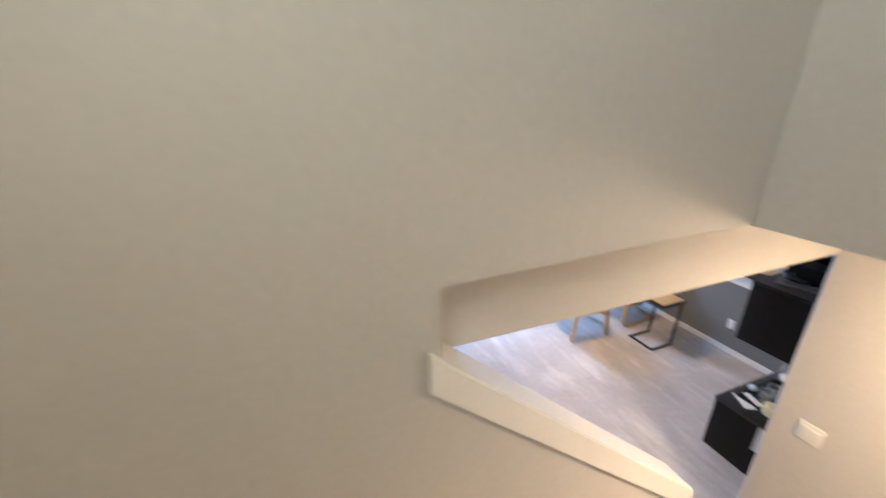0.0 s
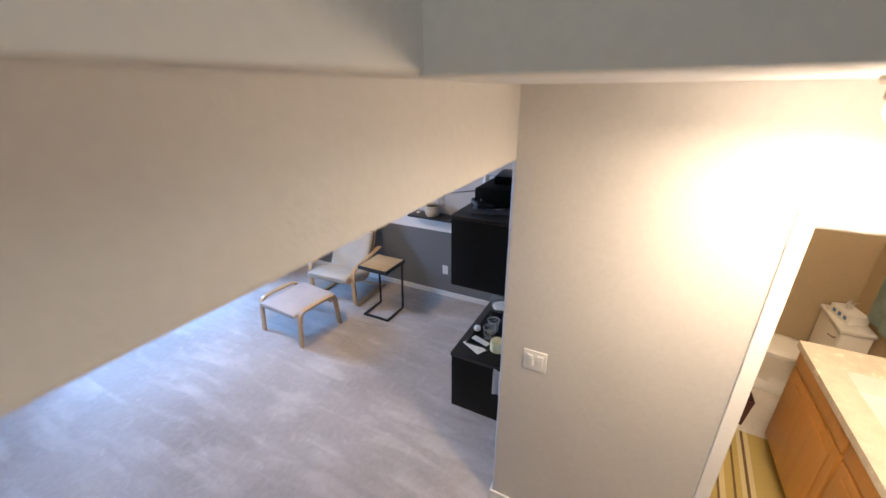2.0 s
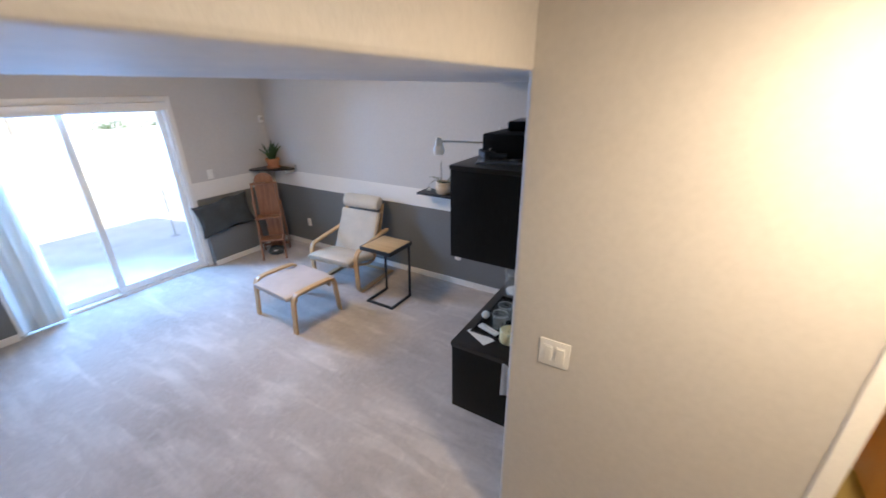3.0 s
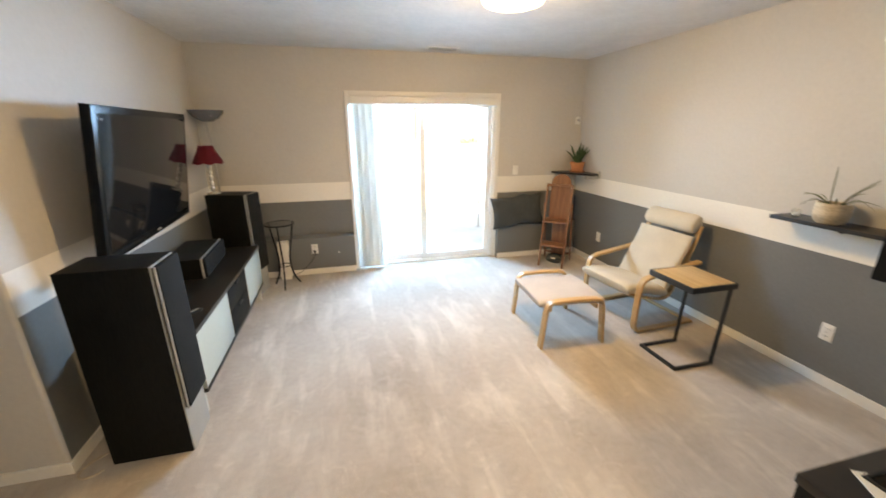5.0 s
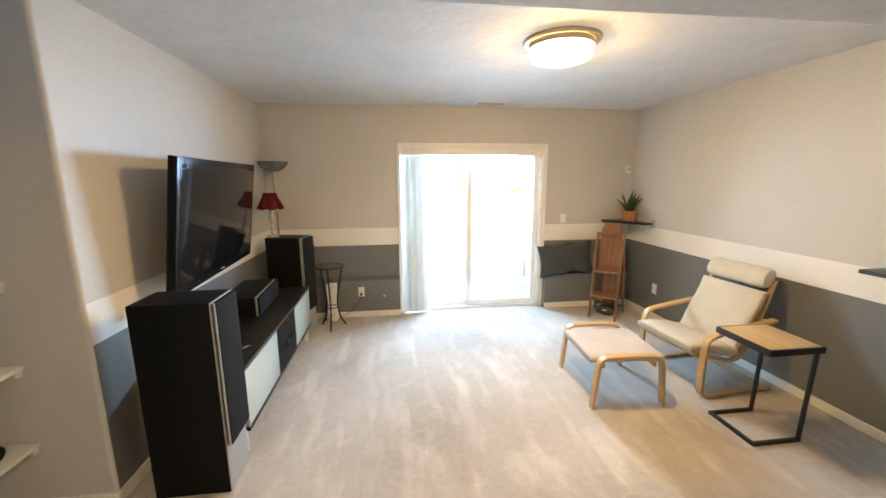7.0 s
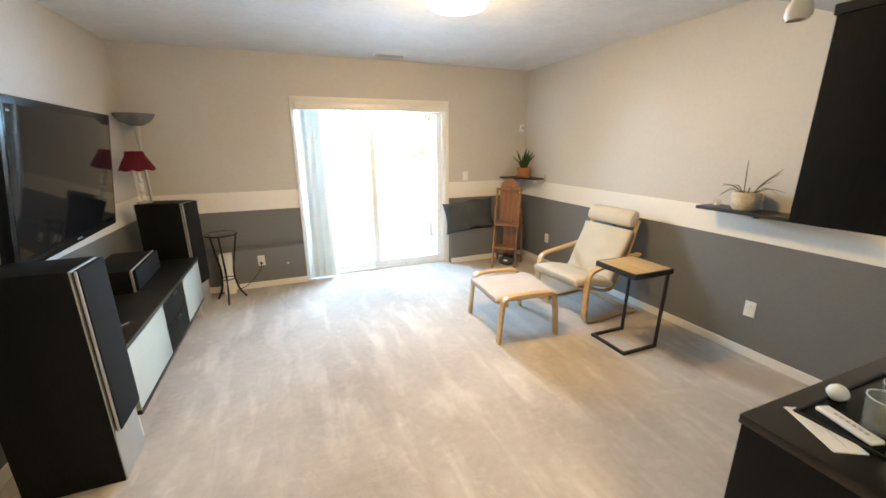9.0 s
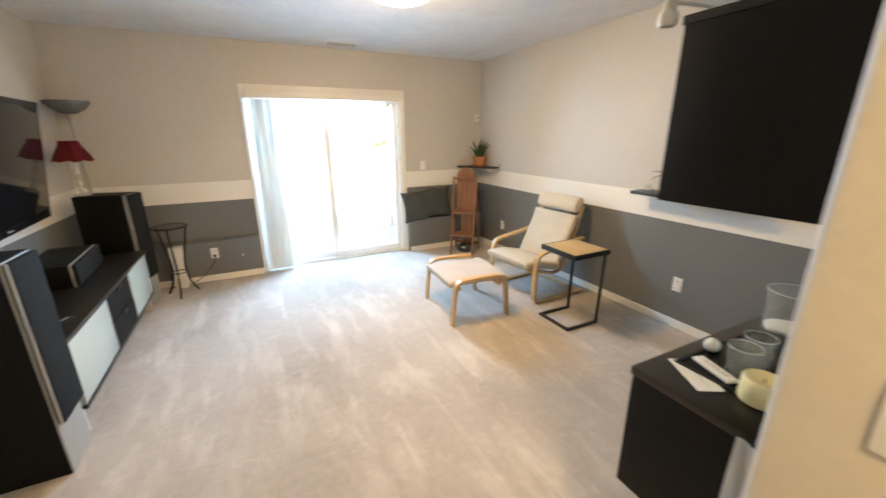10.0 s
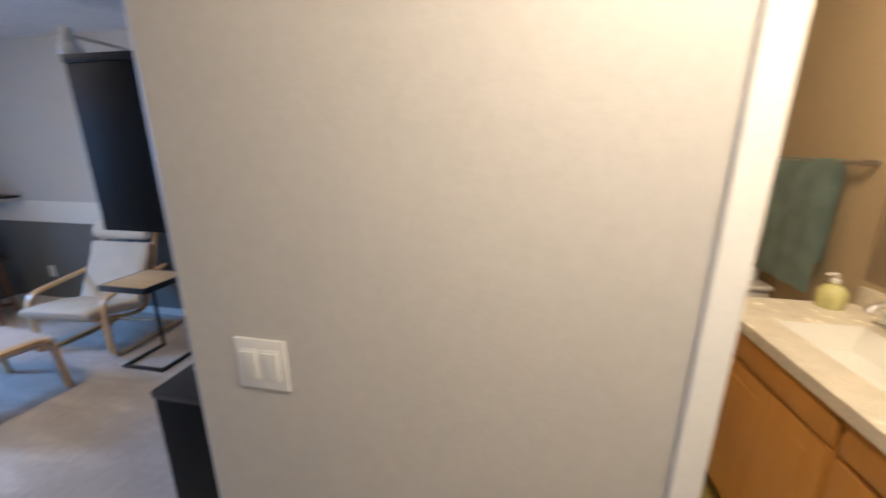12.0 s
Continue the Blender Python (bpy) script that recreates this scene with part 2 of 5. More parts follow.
_nt.links.new(_tr.outputs[0], _mx.inputs[2])
_nt.links.new(_mx.outputs[0], _nt.nodes["Material Output"].inputs[0])
M_TUMBLER = material("thin_clear_glassware", (0.66, 0.70, 0.64), 0.05, var=0.01, scale=4, fine=20, rough_var=0.01)
M_TUMBLER.node_tree.nodes["Principled BSDF"].inputs["Alpha"].default_value = 0.09
M_CRYSTAL = material("bright_crystal", (0.82, 0.82, 0.78), 0.05, var=0.04, scale=30, fine=90, rough_var=0.02)
M_CRYSTAL.node_tree.nodes["Principled BSDF"].inputs["Alpha"].default_value = 0.5
M_CONCRETE = material("patio_concrete", (0.72, 0.71, 0.68), 0.85, var=0.1, scale=2, fine=60, bump=0.2, bump_scale=40)
M_GRASS = material("lawn", (0.46, 0.47, 0.40), 0.9, var=0.3, scale=2, fine=60, bump=0.6, bump_scale=60)
M_HEDGE = material("hedge_leaf", (0.08, 0.12, 0.05), 0.7, var=0.3, scale=5, fine=40)
M_BARK = material("tree_bark", (0.26, 0.24, 0.20), 0.9, var=0.3, scale=12, fine=80, bump=0.6)
M_FENCE = wood("weathered_fence", (0.52, 0.50, 0.45), (0.42, 0.40, 0.36), axis=2, rough=0.8)
M_HONEY = wood("honey_oak_cabinet", (0.56, 0.27, 0.06), (0.51, 0.23, 0.047), axis=2, rough=0.35)
M_BEIGETOP = material("cultured_marble", (0.74, 0.66, 0.52), 0.25, var=0.07, scale=14, fine=110)
M_PORCELAIN = material("white_porcelain", (0.82, 0.79, 0.72), 0.12, var=0.01, scale=4, fine=60)
M_TAN = material("tan_bathroom_paint", (0.47, 0.36, 0.215), 0.6, var=0.03, scale=2, fine=50, bump=0.05, bump_scale=70)
M_BATHFLOOR = material("pale_vinyl_floor", (0.66, 0.62, 0.54), 0.4, var=0.05, scale=6, fine=60)
M_TEAL = material("teal_terry_cloth", (0.45, 0.59, 0.53), 0.95, var=0.12, scale=9, fine=260, bump=0.5, bump_scale=300)
M_MAT = striped_mat_material()
M_SOAP = material("yellow_green_soap", (0.56, 0.53, 0.22), 0.15, var=0.05, scale=10, fine=100)
M_BIN = material("dark_red_wastebasket", (0.09, 0.022, 0.018), 0.5, var=0.1, scale=10, fine=100)
M_DARKWOOD = material("espresso_shelf", (0.017, 0.014, 0.012), 0.4, var=0.2, scale=6, fine=150)
M_ROOMGLOW = glow("lit_diffuser", (1.0, 0.86, 0.64), 1.1)
M_HALLGLOW = glow("lit_glass_dome", (1.0, 0.86, 0.64), 1.7)
M_MIRROR = material("mirror_silvering", (0.9, 0.9, 0.9), 0.02, 1.0, var=0.005, scale=1, fine=10, rough_var=0.005)
M_GREYPLASTIC = material("grey_plastic", (0.45, 0.44, 0.42), 0.4, var=0.05, scale=10, fine=120)
M_BLUEPRINT = material("blue_print", (0.12, 0.22, 0.42), 0.6, var=0.05, scale=10, fine=100)


# ---- mesh tools ----
def mesh_object(name, bm, mats, smooth=False):
    me = bpy.data.meshes.new(name)
    bmesh.ops.recalc_face_normals(bm, faces=bm.faces)
    bm.to_mesh(me)
    bm.free()
    for m in mats if isinstance(mats, (list, tuple)) else [mats]:
        me.materials.append(m)
    if smooth:
        me.polygons.foreach_set("use_smooth", [True] * len(me.polygons))
        me.set_sharp_from_angle(angle=radians(38))
    return new(name, me)


def structure(name, bm, mats, label="", category="", smooth=False):
    return tagged(mesh_object(name, bm, mats, smooth), label, category, kind="structure")


def thing(name, label, category, m=None, group=""):
    ob = tagged(new(name), label, category, group)
    ob.empty_display_size = 0.1
    if m is not None:
        ob.matrix_world = m
    return ob


def part(name, bm, mats, parent, label="", smooth=True):
    ob = mesh_object(name, bm, mats, smooth)
    ob.parent = parent
    if label:
        ob["label"] = label
    return ob


def box(x0, y0, z0, x1, y1, z1, bevel=0.0, seg=2, bm=None):
    bm = bm or bmesh.new()
    old = set(bm.verts)
    vs = [bm.verts.new(p) for p in ((x0, y0, z0), (x1, y0, z0), (x1, y1, z0), (x0, y1, z0), (x0, y0, z1), (x1, y0, z1), (x1, y1, z1), (x0, y1, z1))]
    fs = [bm.faces.new([vs[i] for i in f]) for f in ((3, 2, 1, 0), (4, 5, 6, 7), (0, 1, 5, 4), (1, 2, 6, 5), (2, 3, 7, 6), (3, 0, 4, 7))]
    if bevel:
        es = {e for f in fs for e in f.edges}
        bmesh.ops.bevel(bm, geom=list(es), offset=bevel, segments=seg, profile=0.6, affect="EDGES")
    return bm


def lathe(profile, steps=32, bm=None, center=(0, 0, 0), wobble=0.0):
    """Turns (radius, height) pairs round the z axis."""
    bm = bm or bmesh.new()
    rings = []
    for r, z in profile:
        if r < 1e-5:
            rings.append([bm.verts.new((center[0], center[1], center[2] + z))])
        else:
            rings.append([bm.verts.new((center[0] + r * (1 + wobble * math.sin(5 * a + z * 40)) * math.cos(a), center[1] + r * math.sin(a), center[2] + z)) for a in (2 * math.pi * i / steps for i in range(steps))])
    for a, b in zip(rings, rings[1:]):
        for i in range(steps):
            j = (i + 1) % steps
            if len(a) == 1 and len(b) > 1:
                bm.faces.new((a[0], b[i], b[j]))
            elif len(b) == 1 and len(a) > 1:
                bm.faces.new((a[i], a[j], b[0]))
            elif len(a) > 1:
                bm.faces.new((a[i], a[j], b[j], b[i]))
    return bm


def spline(points, per=6):
    """A smooth line through the points (Catmull-Rom)."""
    p = [Vector(q) for q in points]
    out = []
    for i in range(len(p) - 1):
        a, b, c, d = p[max(0, i - 1)], p[i], p[i + 1], p[min(len(p) - 1, i + 2)]
        for k in range(per):
            t = k / per
            out.append(0.5 * ((2 * b) + (c - a) * t + (2 * a - 5 * b + 4 * c - d) * t * t + (3 * b - a - 3 * c + d) * t ** 3))
    out.append(p[-1])
    return out


def sweep(line, shape, up=(0, 0, 1), bm=None, closed=False):
    """Carries a cross-section (pairs along side and normal) along a line."""
    bm = bm or bmesh.new()
    line = [Vector(q) for q in line]
    rings = []
    n = len(line)
    for i, q in enumerate(line):
        a = line[i - 1] if i else (line[-1] if closed else q)
        b = line[(i + 1) % n] if (i < n - 1 or closed) else q
        t = (b - a).normalized()
        s = t.cross(Vector(up))
        s = s.normalized() if s.length > 1e-6 else Vector((1, 0, 0))
        nn = s.cross(t).normalized()
        rings.append([bm.verts.new(q + s * u + nn * v) for u, v in shape])
    m = len(shape)
    for i in range(n if closed else n - 1):
        a, b = rings[i], rings[(i + 1) % n]
        for k in range(m):
            bm.faces.new((a[k], a[(k + 1) % m], b[(k + 1) % m], b[k]))
    if not closed:
        bm.faces.new(rings[0][::-1])
        bm.faces.new(rings[-1])
    return bm


def rod(line, r, sides=10, bm=None, up=(0, 0.13, 1), closed=False):
    return sweep(line, [(r * math.cos(2 * math.pi * k / sides), r * math.sin(2 * math.pi * k / sides)) for k in range(sides)], up, bm, closed)


def rect(w, h):
    c = min(w, h) * 0.18
    return [(-w / 2 + c, -h / 2), (w / 2 - c, -h / 2), (w / 2, -h / 2 + c), (w / 2, h / 2 - c), (w / 2 - c, h / 2), (-w / 2 + c, h / 2), (-w / 2, h / 2 - c), (-w / 2, -h / 2 + c)]


def pillow(lx, ly, lz, n=14, pinch=2.6, bm=None, wrinkle=0.004, waist=0.03):
    """A soft cushion lying flat, centred on the origin."""
    bm = bm or bmesh.new()
    top, bot = {}, {}
    for i in range(n + 1):
        for j in range(n + 1):
            u, v = 2 * i / n - 1, 2 * j / n - 1
            h = (max(0.0, 1 - abs(u) ** pinch) * max(0.0, 1 - abs(v) ** pinch)) ** 0.42
            x, y = lx / 2 * u * (1 - waist * (1 - v * v)), ly / 2 * v * (1 - waist * (1 - u * u))
            w = wrinkle * noise.noise(Vector((x * 9, y * 9, lx * 5)))
            top[i, j] = bm.verts.new((x, y, lz / 2 * h + w))
            edge = i in (0, n) or j in (0, n)
            bot[i, j] = top[i, j] if edge else bm.verts.new((x, y, -lz / 2 * h + w))
    for i in range(n):
        for j in range(n):
            for g in (top, bot):
                q = [g[i, j], g[i + 1, j], g[i + 1, j + 1], g[i, j + 1]]
                if g is bot and len(set(q) & set(top.values())) == 4:
                    continue
                bm.faces.new(q)
    return bm


def shift(bm, m):
    bmesh.ops.transform(bm, matrix=m, verts=bm.verts)
    return bm


def wall(name, boxes, mats, label, banded=None, corner=None):
    """Wall of butted boxes; banded names the face normals that carry grey wainscot and cream band."""
    bm = bmesh.new()
    for b in boxes:
        box(*b, bm=bm)
    if corner:
        es = [e for e in bm.edges if all((v.co.xy - Vector(corner)).length < 1e-4 for v in e.verts)]
        bmesh.ops.bevel(bm, geom=es, offset=0.022, segments=5, profile=0.5, affect="EDGES")
    if banded:
        for z in (0.858, 1.064):
            geom = bm.verts[:] + bm.edges[:] + bm.faces[:]
            bmesh.ops.bisect_plane(bm, geom=geom, plane_co=(0, 0, z), plane_no=(0, 0, 1))
        bm.normal_update()
        for f in bm.faces:
            c, nn = f.calc_center_median(), f.normal
            if any(nn.dot(Vector(d)) > 0.9 for d in banded):
                f.material_index = 1 if c.z < 0.858 else 2 if c.z < 1.064 else 0
    return structure(name, bm, mats, label, "wall")


# ---- structure: lower room ----
XL, XR, YF, YC, CEIL = 0.21, 4.645, 5.09, 2.42, 2.455
SW, YB, YN, HALLC, SOFF, YSOFF = 2.458, 0.615, 0.472, 2.430, 2.131, 1.735
DX0, DX1, DTOP = 1.745, 3.46, 1.99
BANDS = [M_GREIGE, M_GREY, M_BAND]
structure("floor", box(-2.3, -2.1, -0.2, XR + 0.13, YF + 0.08, 0.0), M_CARPET, "beige cut-pile carpet with vacuum streaks", "carpet")
wall("wall_north", [(XL - 0.13, YF, 0, DX0, YF + 0.16, CEIL), (DX1, YF, 0, XR + 0.13, YF + 0.16, CEIL), (DX0, YF, DTOP, DX1, YF + 0.16, CEIL)], BANDS,
     "greige wall with cream band and grey wainscot", banded=[(0, -1, 0)])
wall("wall_east", [(XR, YB - 0.13, 0, XR + 0.13, YF, CEIL)], BANDS, "greige wall with cream band and grey wainscot", banded=[(-1, 0, 0)])
wall("wall_west", [(XL - 0.13, YC + 0.13, 0, XL, YF, CEIL)], BANDS, "greige wall with cream band and grey wainscot", banded=[(1, 0, 0)])
wall("wall_alcove", [(-2.2, YC, 0, XL, YC + 0.13, CEIL)], BANDS, "greige wall of the shelf alcove", banded=[(1, 0, 0)], corner=(XL, YC))
wall("wall_alcove_end", [(-2.3, YN + 0.126, 0, -2.2, YC + 0.13, CEIL)], M_GREIGE, "greige end wall of the alcove")
wall("wall_cabinet", [(SW + 0.13, YB - 0.13, 0, XR, YB, CEIL)], BANDS, "greige wall behind the black cabinets", banded=[(0, 1, 0)])
structure("ceiling", box(-2.3, YSOFF, CEIL, XR + 0.13, YF + 0.16, CEIL + 0.12), M_CEIL, "white knockdown-textured ceiling", "ceiling")
bm = box(-2.3, YN + 0.126, SOFF, XR, YSOFF, CEIL + 0.12, bevel=0.012)
bm.normal_update()
for f in bm.faces:
    f.material_index = 1 if f.normal.y < -0.3 else 0
structure("ceiling_soffit", bm, [M_CEIL, M_GREIGE], "textured dropped soffit along the stairs", "ceiling")
bm = bmesh.new()
for x0, x1 in ((XL, DX0 - 0.055), (DX1 + 0.055, XR)):
    vs = [bm.verts.new(p) for p in ((x0, 5.0, 0), (x1, 5.0, 0), (x1, 5.0, 0.44), (x0, 5.0, 0.44), (x0, YF - 0.001, 0.0), (x1, YF - 0.001, 0.0), (x1, YF - 0.001, 0.462), (x0, YF - 0.001, 0.462))]
    for f in ((0, 1, 2, 3), (3, 2, 6, 7), (1, 5, 6, 2), (4, 0, 3, 7)):
        bm.faces.new([vs[i] for i in f])
structure("foundation_ledge", bm, M_GREY, "grey painted foundation ledge", "ledge")


def baseboard(name, x0, y0, x1, y1):
    return structure(name, box(min(x0, x1), min(y0, y1), 0.0, max(x0, x1), max(y0, y1), 0.068, bevel=0.004), M_TRIM, "white painted baseboard", "baseboard")


B = 0.013
baseboard("baseboard_1", XL + B, 5.0 - B, DX0 - 0.055, 5.0)
baseboard("baseboard_2", DX1 + 0.055, 5.0 - B, XR - B, 5.0)
baseboard("baseboard_3", XR - B, YB + B, XR, 5.0)
baseboard("baseboard_4", XL, YC, XL + B, 5.0 - B)
baseboard("baseboard_5", -2.2, YC - B, XL + B, YC)
baseboard("baseboard_6", SW - B, -0.360, SW, YB + B)
baseboard("baseboard_7", SW, YB, XR - B, YB + B)

# ---- structure: stairs and hall ----
UP = 4.9
# wall beside the stairs with its stepped opening and sloping parapet
bm = bmesh.new()
XJ, XE = 0.308, 1.60


def cap_z(x):
    return 1.11 + (XE - x) * 0.861


def prism(bm, outline, y0, y1):
    a = [bm.verts.new((x, y0, z)) for x, z in outline]
    b = [bm.verts.new((x, y1, z)) for x, z in outline]
    bm.faces.new(a), bm.faces.new(b[::-1])
    for i in range(len(a)):
        j = (i + 1) % len(a)
        bm.faces.new((a[i], b[i], b[j], a[j]))


prism(bm, [(-2.2, 0), (XE - 0.02, 0), (XE - 0.02, cap_z(XE) - 0.02), (XJ, cap_z(XJ) - 0.02), (XJ, HALLC), (1.471, HALLC), (1.471, UP), (-2.2, UP)], YN, YN + 0.126)
# rounded drywall corners round the opening
round_off = [e for e in bm.edges if abs(e.verts[0].co.y - e.verts[1].co.y) < 1e-4 and (all(abs(v.co.z - HALLC) < 1e-4 for v in e.verts) or all(abs(v.co.x - XJ) < 1e-4 for v in e.verts))]
bmesh.ops.bevel(bm, geom=round_off, offset=0.016, segments=4, profile=0.5, affect="EDGES")
structure("wall_stair_side", bm, M_GREIGE, "greige stair wall with an opening into the room", "wall")
bm = bmesh.new()
prism(bm, [(XJ - 0.02, cap_z(XJ - 0.02) - 0.125), (XE, cap_z(XE) - 0.125), (XE, cap_z(XE)), (XJ - 0.02, cap_z(XJ - 0.02))], YN - 0.018, YN + 0.14)
bmesh.ops.recalc_face_normals(bm, faces=bm.faces)
bmesh.ops.bevel(bm, geom=bm.edges[:], offset=0.005, segments=2, affect="EDGES")
structure("stair_parapet_cap", bm, M_TRIM, "white painted sloping cap on the stair half-wall", "trim")
structure("wall_header", box(1.471, -2.0, HALLC, 1.60, YN + 0.126, UP), M_GREIGE, "greige header above the foot of the stairs", "wall")
structure("ceiling_hall", box(1.60, -2.0, HALLC, SW + 0.13, YN + 0.126, HALLC + 0.1), M_CEIL, "white textured hall ceiling", "ceiling")
structure("ceiling_upstairs", box(-1.3, -2.1, UP, 1.6, YN + 0.126, UP + 0.1), M_CEIL, "white upper stairwell ceiling", "ceiling")
wall("wall_stair_right", [(0.45, -0.64, 0, 1.471, -0.52, UP)], M_GREIGE, "greige wall on the other side of the stairs")
# unseen wall closing the landing; its high opening is assumed
wall("wall_landing_back", [(-0.87, -2.0, 0, -0.75, YN, 3.6), (-0.87, -2.0, 4.6, -0.75, YN, UP), (-0.87, -2.0, 3.6, -0.75, -1.4, 4.6), (-0.87, -0.4, 3.6, -0.75, YN, 4.6)], M_GREIGE, "unseen greige wall with an assumed high opening behind the landing")
wall("wall_south", [(-0.87, -2.1, 0, SW + 0.13, -2.0, UP)], M_GREIGE, "greige end wall of hall and landing")
BD0, BD1, BDT = -1.15, -0.403, 2.0
bm = bmesh.new()
box(SW, BD1, 0, SW + 0.13, YB - 0.0, HALLC + 0.105, bm=bm)
es = [e for e in bm.edges if all(abs(v.co.y - YB) < 1e-4 and abs(v.co.x - SW) < 1e-4 for v in e.verts)]
bmesh.ops.bevel(bm, geom=es, offset=0.018, segments=4, profile=0.5, affect="EDGES")
box(SW, -2.0, 0, SW + 0.13, BD0, HALLC, bm=bm)
box(SW, BD0, BDT, SW + 0.13, BD1, HALLC, bm=bm)
structure("wall_switch", bm, M_GREIGE, "greige hall wall with the bathroom doorway", "wall")
for i in range(6):
    x1 = (0.45, 0.69, 0.92, 1.14, 1.36, 1.58)[i]
    x0 = (-0.75, 0.45, 0.69, 0.92, 1.14, 1.36)[i]
    y0 = -2.0 if i == 0 else -0.52
    structure("stair_step_%d" % (i + 1), box(x0, y0, 0.001, x1, YN, 1.08 - 0.18 * i, bevel=0.012), M_CARPET, "beige carpeted stair step", "step")

# ---- sliding door ----
door = structure("door_1", box(DX0, YF + 0.02, 0.0, DX1, YF + 0.14, 0.03), M_VINYL, "white vinyl sliding glass patio door", "sliding door")


def sub(name, bm, mats, label="", parent=None, smooth=True):
    return part(name, bm, mats, parent or door, label, smooth)


for nm, b in (("casing", (DX0 - 0.055, YF - 0.018, 0.0, DX0, YF, DTOP + 0.055)), ("casing", (DX1, YF - 0.018, 0.0, DX1 + 0.055, YF, DTOP + 0.055)), ("casing", (DX0, YF - 0.018, DTOP, DX1, YF, DTOP + 0.055)),
              ("jamb", (DX0, YF, 0.03, DX0 + 0.03, YF + 0.14, DTOP)), ("jamb", (DX1 - 0.03, YF, 0.03, DX1, YF + 0.14, DTOP)), ("head", (DX0 + 0.03, YF, DTOP - 0.03, DX1 - 0.03, YF + 0.14, DTOP))):
    sub(nm, box(*b, bevel=0.003), M_TRIM if nm == "casing" else M_VINYL)
for x0, x1, y in ((DX0 + 0.03, 2.60, YF + 0.085), (2.53, DX1 - 0.03, YF + 0.04)):
    sash = sub("sash", box(x0, y, 0.03, x1, y + 0.04, 0.105, bevel=0.004), M_VINYL)
    for b in ((x0, y, DTOP - 0.10, x1, y + 0.04, DTOP - 0.03), (x0, y, 0.105, x0 + 0.06, y + 0.04, DTOP - 0.10), (x1 - 0.06, y, 0.105, x1, y + 0.04, DTOP - 0.10)):
        sub("stile", box(*b, bevel=0.004), M_VINYL, parent=sash)
    pane = sub("pane", box(x0 + 0.06, y + 0.017, 0.105, x1 - 0.06, y + 0.023, DTOP - 0.10), M_PANE, "clear glass pane", sash, False)
    pane.visible_shadow = False
sub("door_handle", box(3.365, YF + 0.015, 0.93, 3.39, YF + 0.04, 1.15, bevel=0.008), M_VINYL, "white pull handle")

# vertical blind drawn to one side
blind = thing("vertical_blind", "white vinyl vertical blind drawn to one side", "blind", pose(0, 0, 0))
part("valance", box(DX0 + 0.006, YF - 0.075, DTOP - 0.085, DX1 - 0.006, YF - 0.003, DTOP - 0.006, bevel=0.004), M_TRIM, blind, "cream valance")
for i in range(11):
    x = DX0 + 0.025 + i * 0.024
    a = radians(20 + 9 * math.sin(i * 2.1))
    line = [Vector((x + (u - 0.5) * 0.088 * math.cos(a) + 0.012 * math.sin(math.pi * u), YF - 0.052 - (u - 0.5) * 0.088 * math.sin(a) * 0.85, 0)) for u in (0, 0.25, 0.5, 0.75, 1)]
    bm = bmesh.new()
    lo = [bm.verts.new((p.x + 0.012 * (i > 7), p.y, 0.025)) for p in line]
    hi = [bm.verts.new((p.x, p.y, DTOP - 0.088)) for p in line]
    for k in range(4):
        bm.faces.new((lo[k], lo[k + 1], hi[k + 1], hi[k]))
    bmesh.ops.solidify(bm, geom=bm.faces[:], thickness=0.0012)
    part("vane", bm, M_VINYLBLIND, blind)

# ---- outdoors ----
structure("ground", box(-60, YF + 0.16, -0.25, 60, 90, -0.06), M_GRASS, "pale dry sunlit lawn reaching to the distance", "lawn")
structure("patio", box(-1.0, YF + 0.165, -0.055, 6.5, 8.2, -0.02, bevel=0.01), M_CONCRETE, "pale concrete patio slab in the house's shade", "patio")
fence = thing("garden_fence", "pale board fence with a dark top rail behind the lawn", "fence", pose(0, 14.0, -0.06))
for i in range(60):
    x = -7 + i * 0.3
    part("board", box(x, 0, 0, x + 0.29, 0.02, 1.12 + 0.01 * math.sin(i * 3.1)), M_FENCE, fence, smooth=False)
part("top_rail", box(-7, -0.03, 1.135, 11, 0.06, 1.19), M_GREYPLASTIC, fence, smooth=False)

def leafy(bm, cx, cy, cz, rx, ry, rz, n, size, rng):
    for _ in range(n):
        d = Vector((rng.gauss(0, 1), rng.gauss(0, 1), rng.gauss(0, 1))).normalized()
        r = rng.uniform(0.55, 1.05) * (1 + 0.3 * noise.noise(d * 2.3))
        c = Vector((cx + d.x * rx * r, cy + d.y * ry * r, cz + d.z * rz * r))
        a = Vector((rng.uniform(-1, 1), rng.uniform(-1, 1), rng.uniform(-1, 1))).normalized()
        b = a.orthogonal().normalized()
        s = size * rng.uniform(0.6, 1.3)
        q = [bm.verts.new(c + a * s), bm.verts.new(c + b * s * 0.45), bm.verts.new(c - a * s), bm.verts.new(c - b * s * 0.45)]
        bm.faces.new(q)


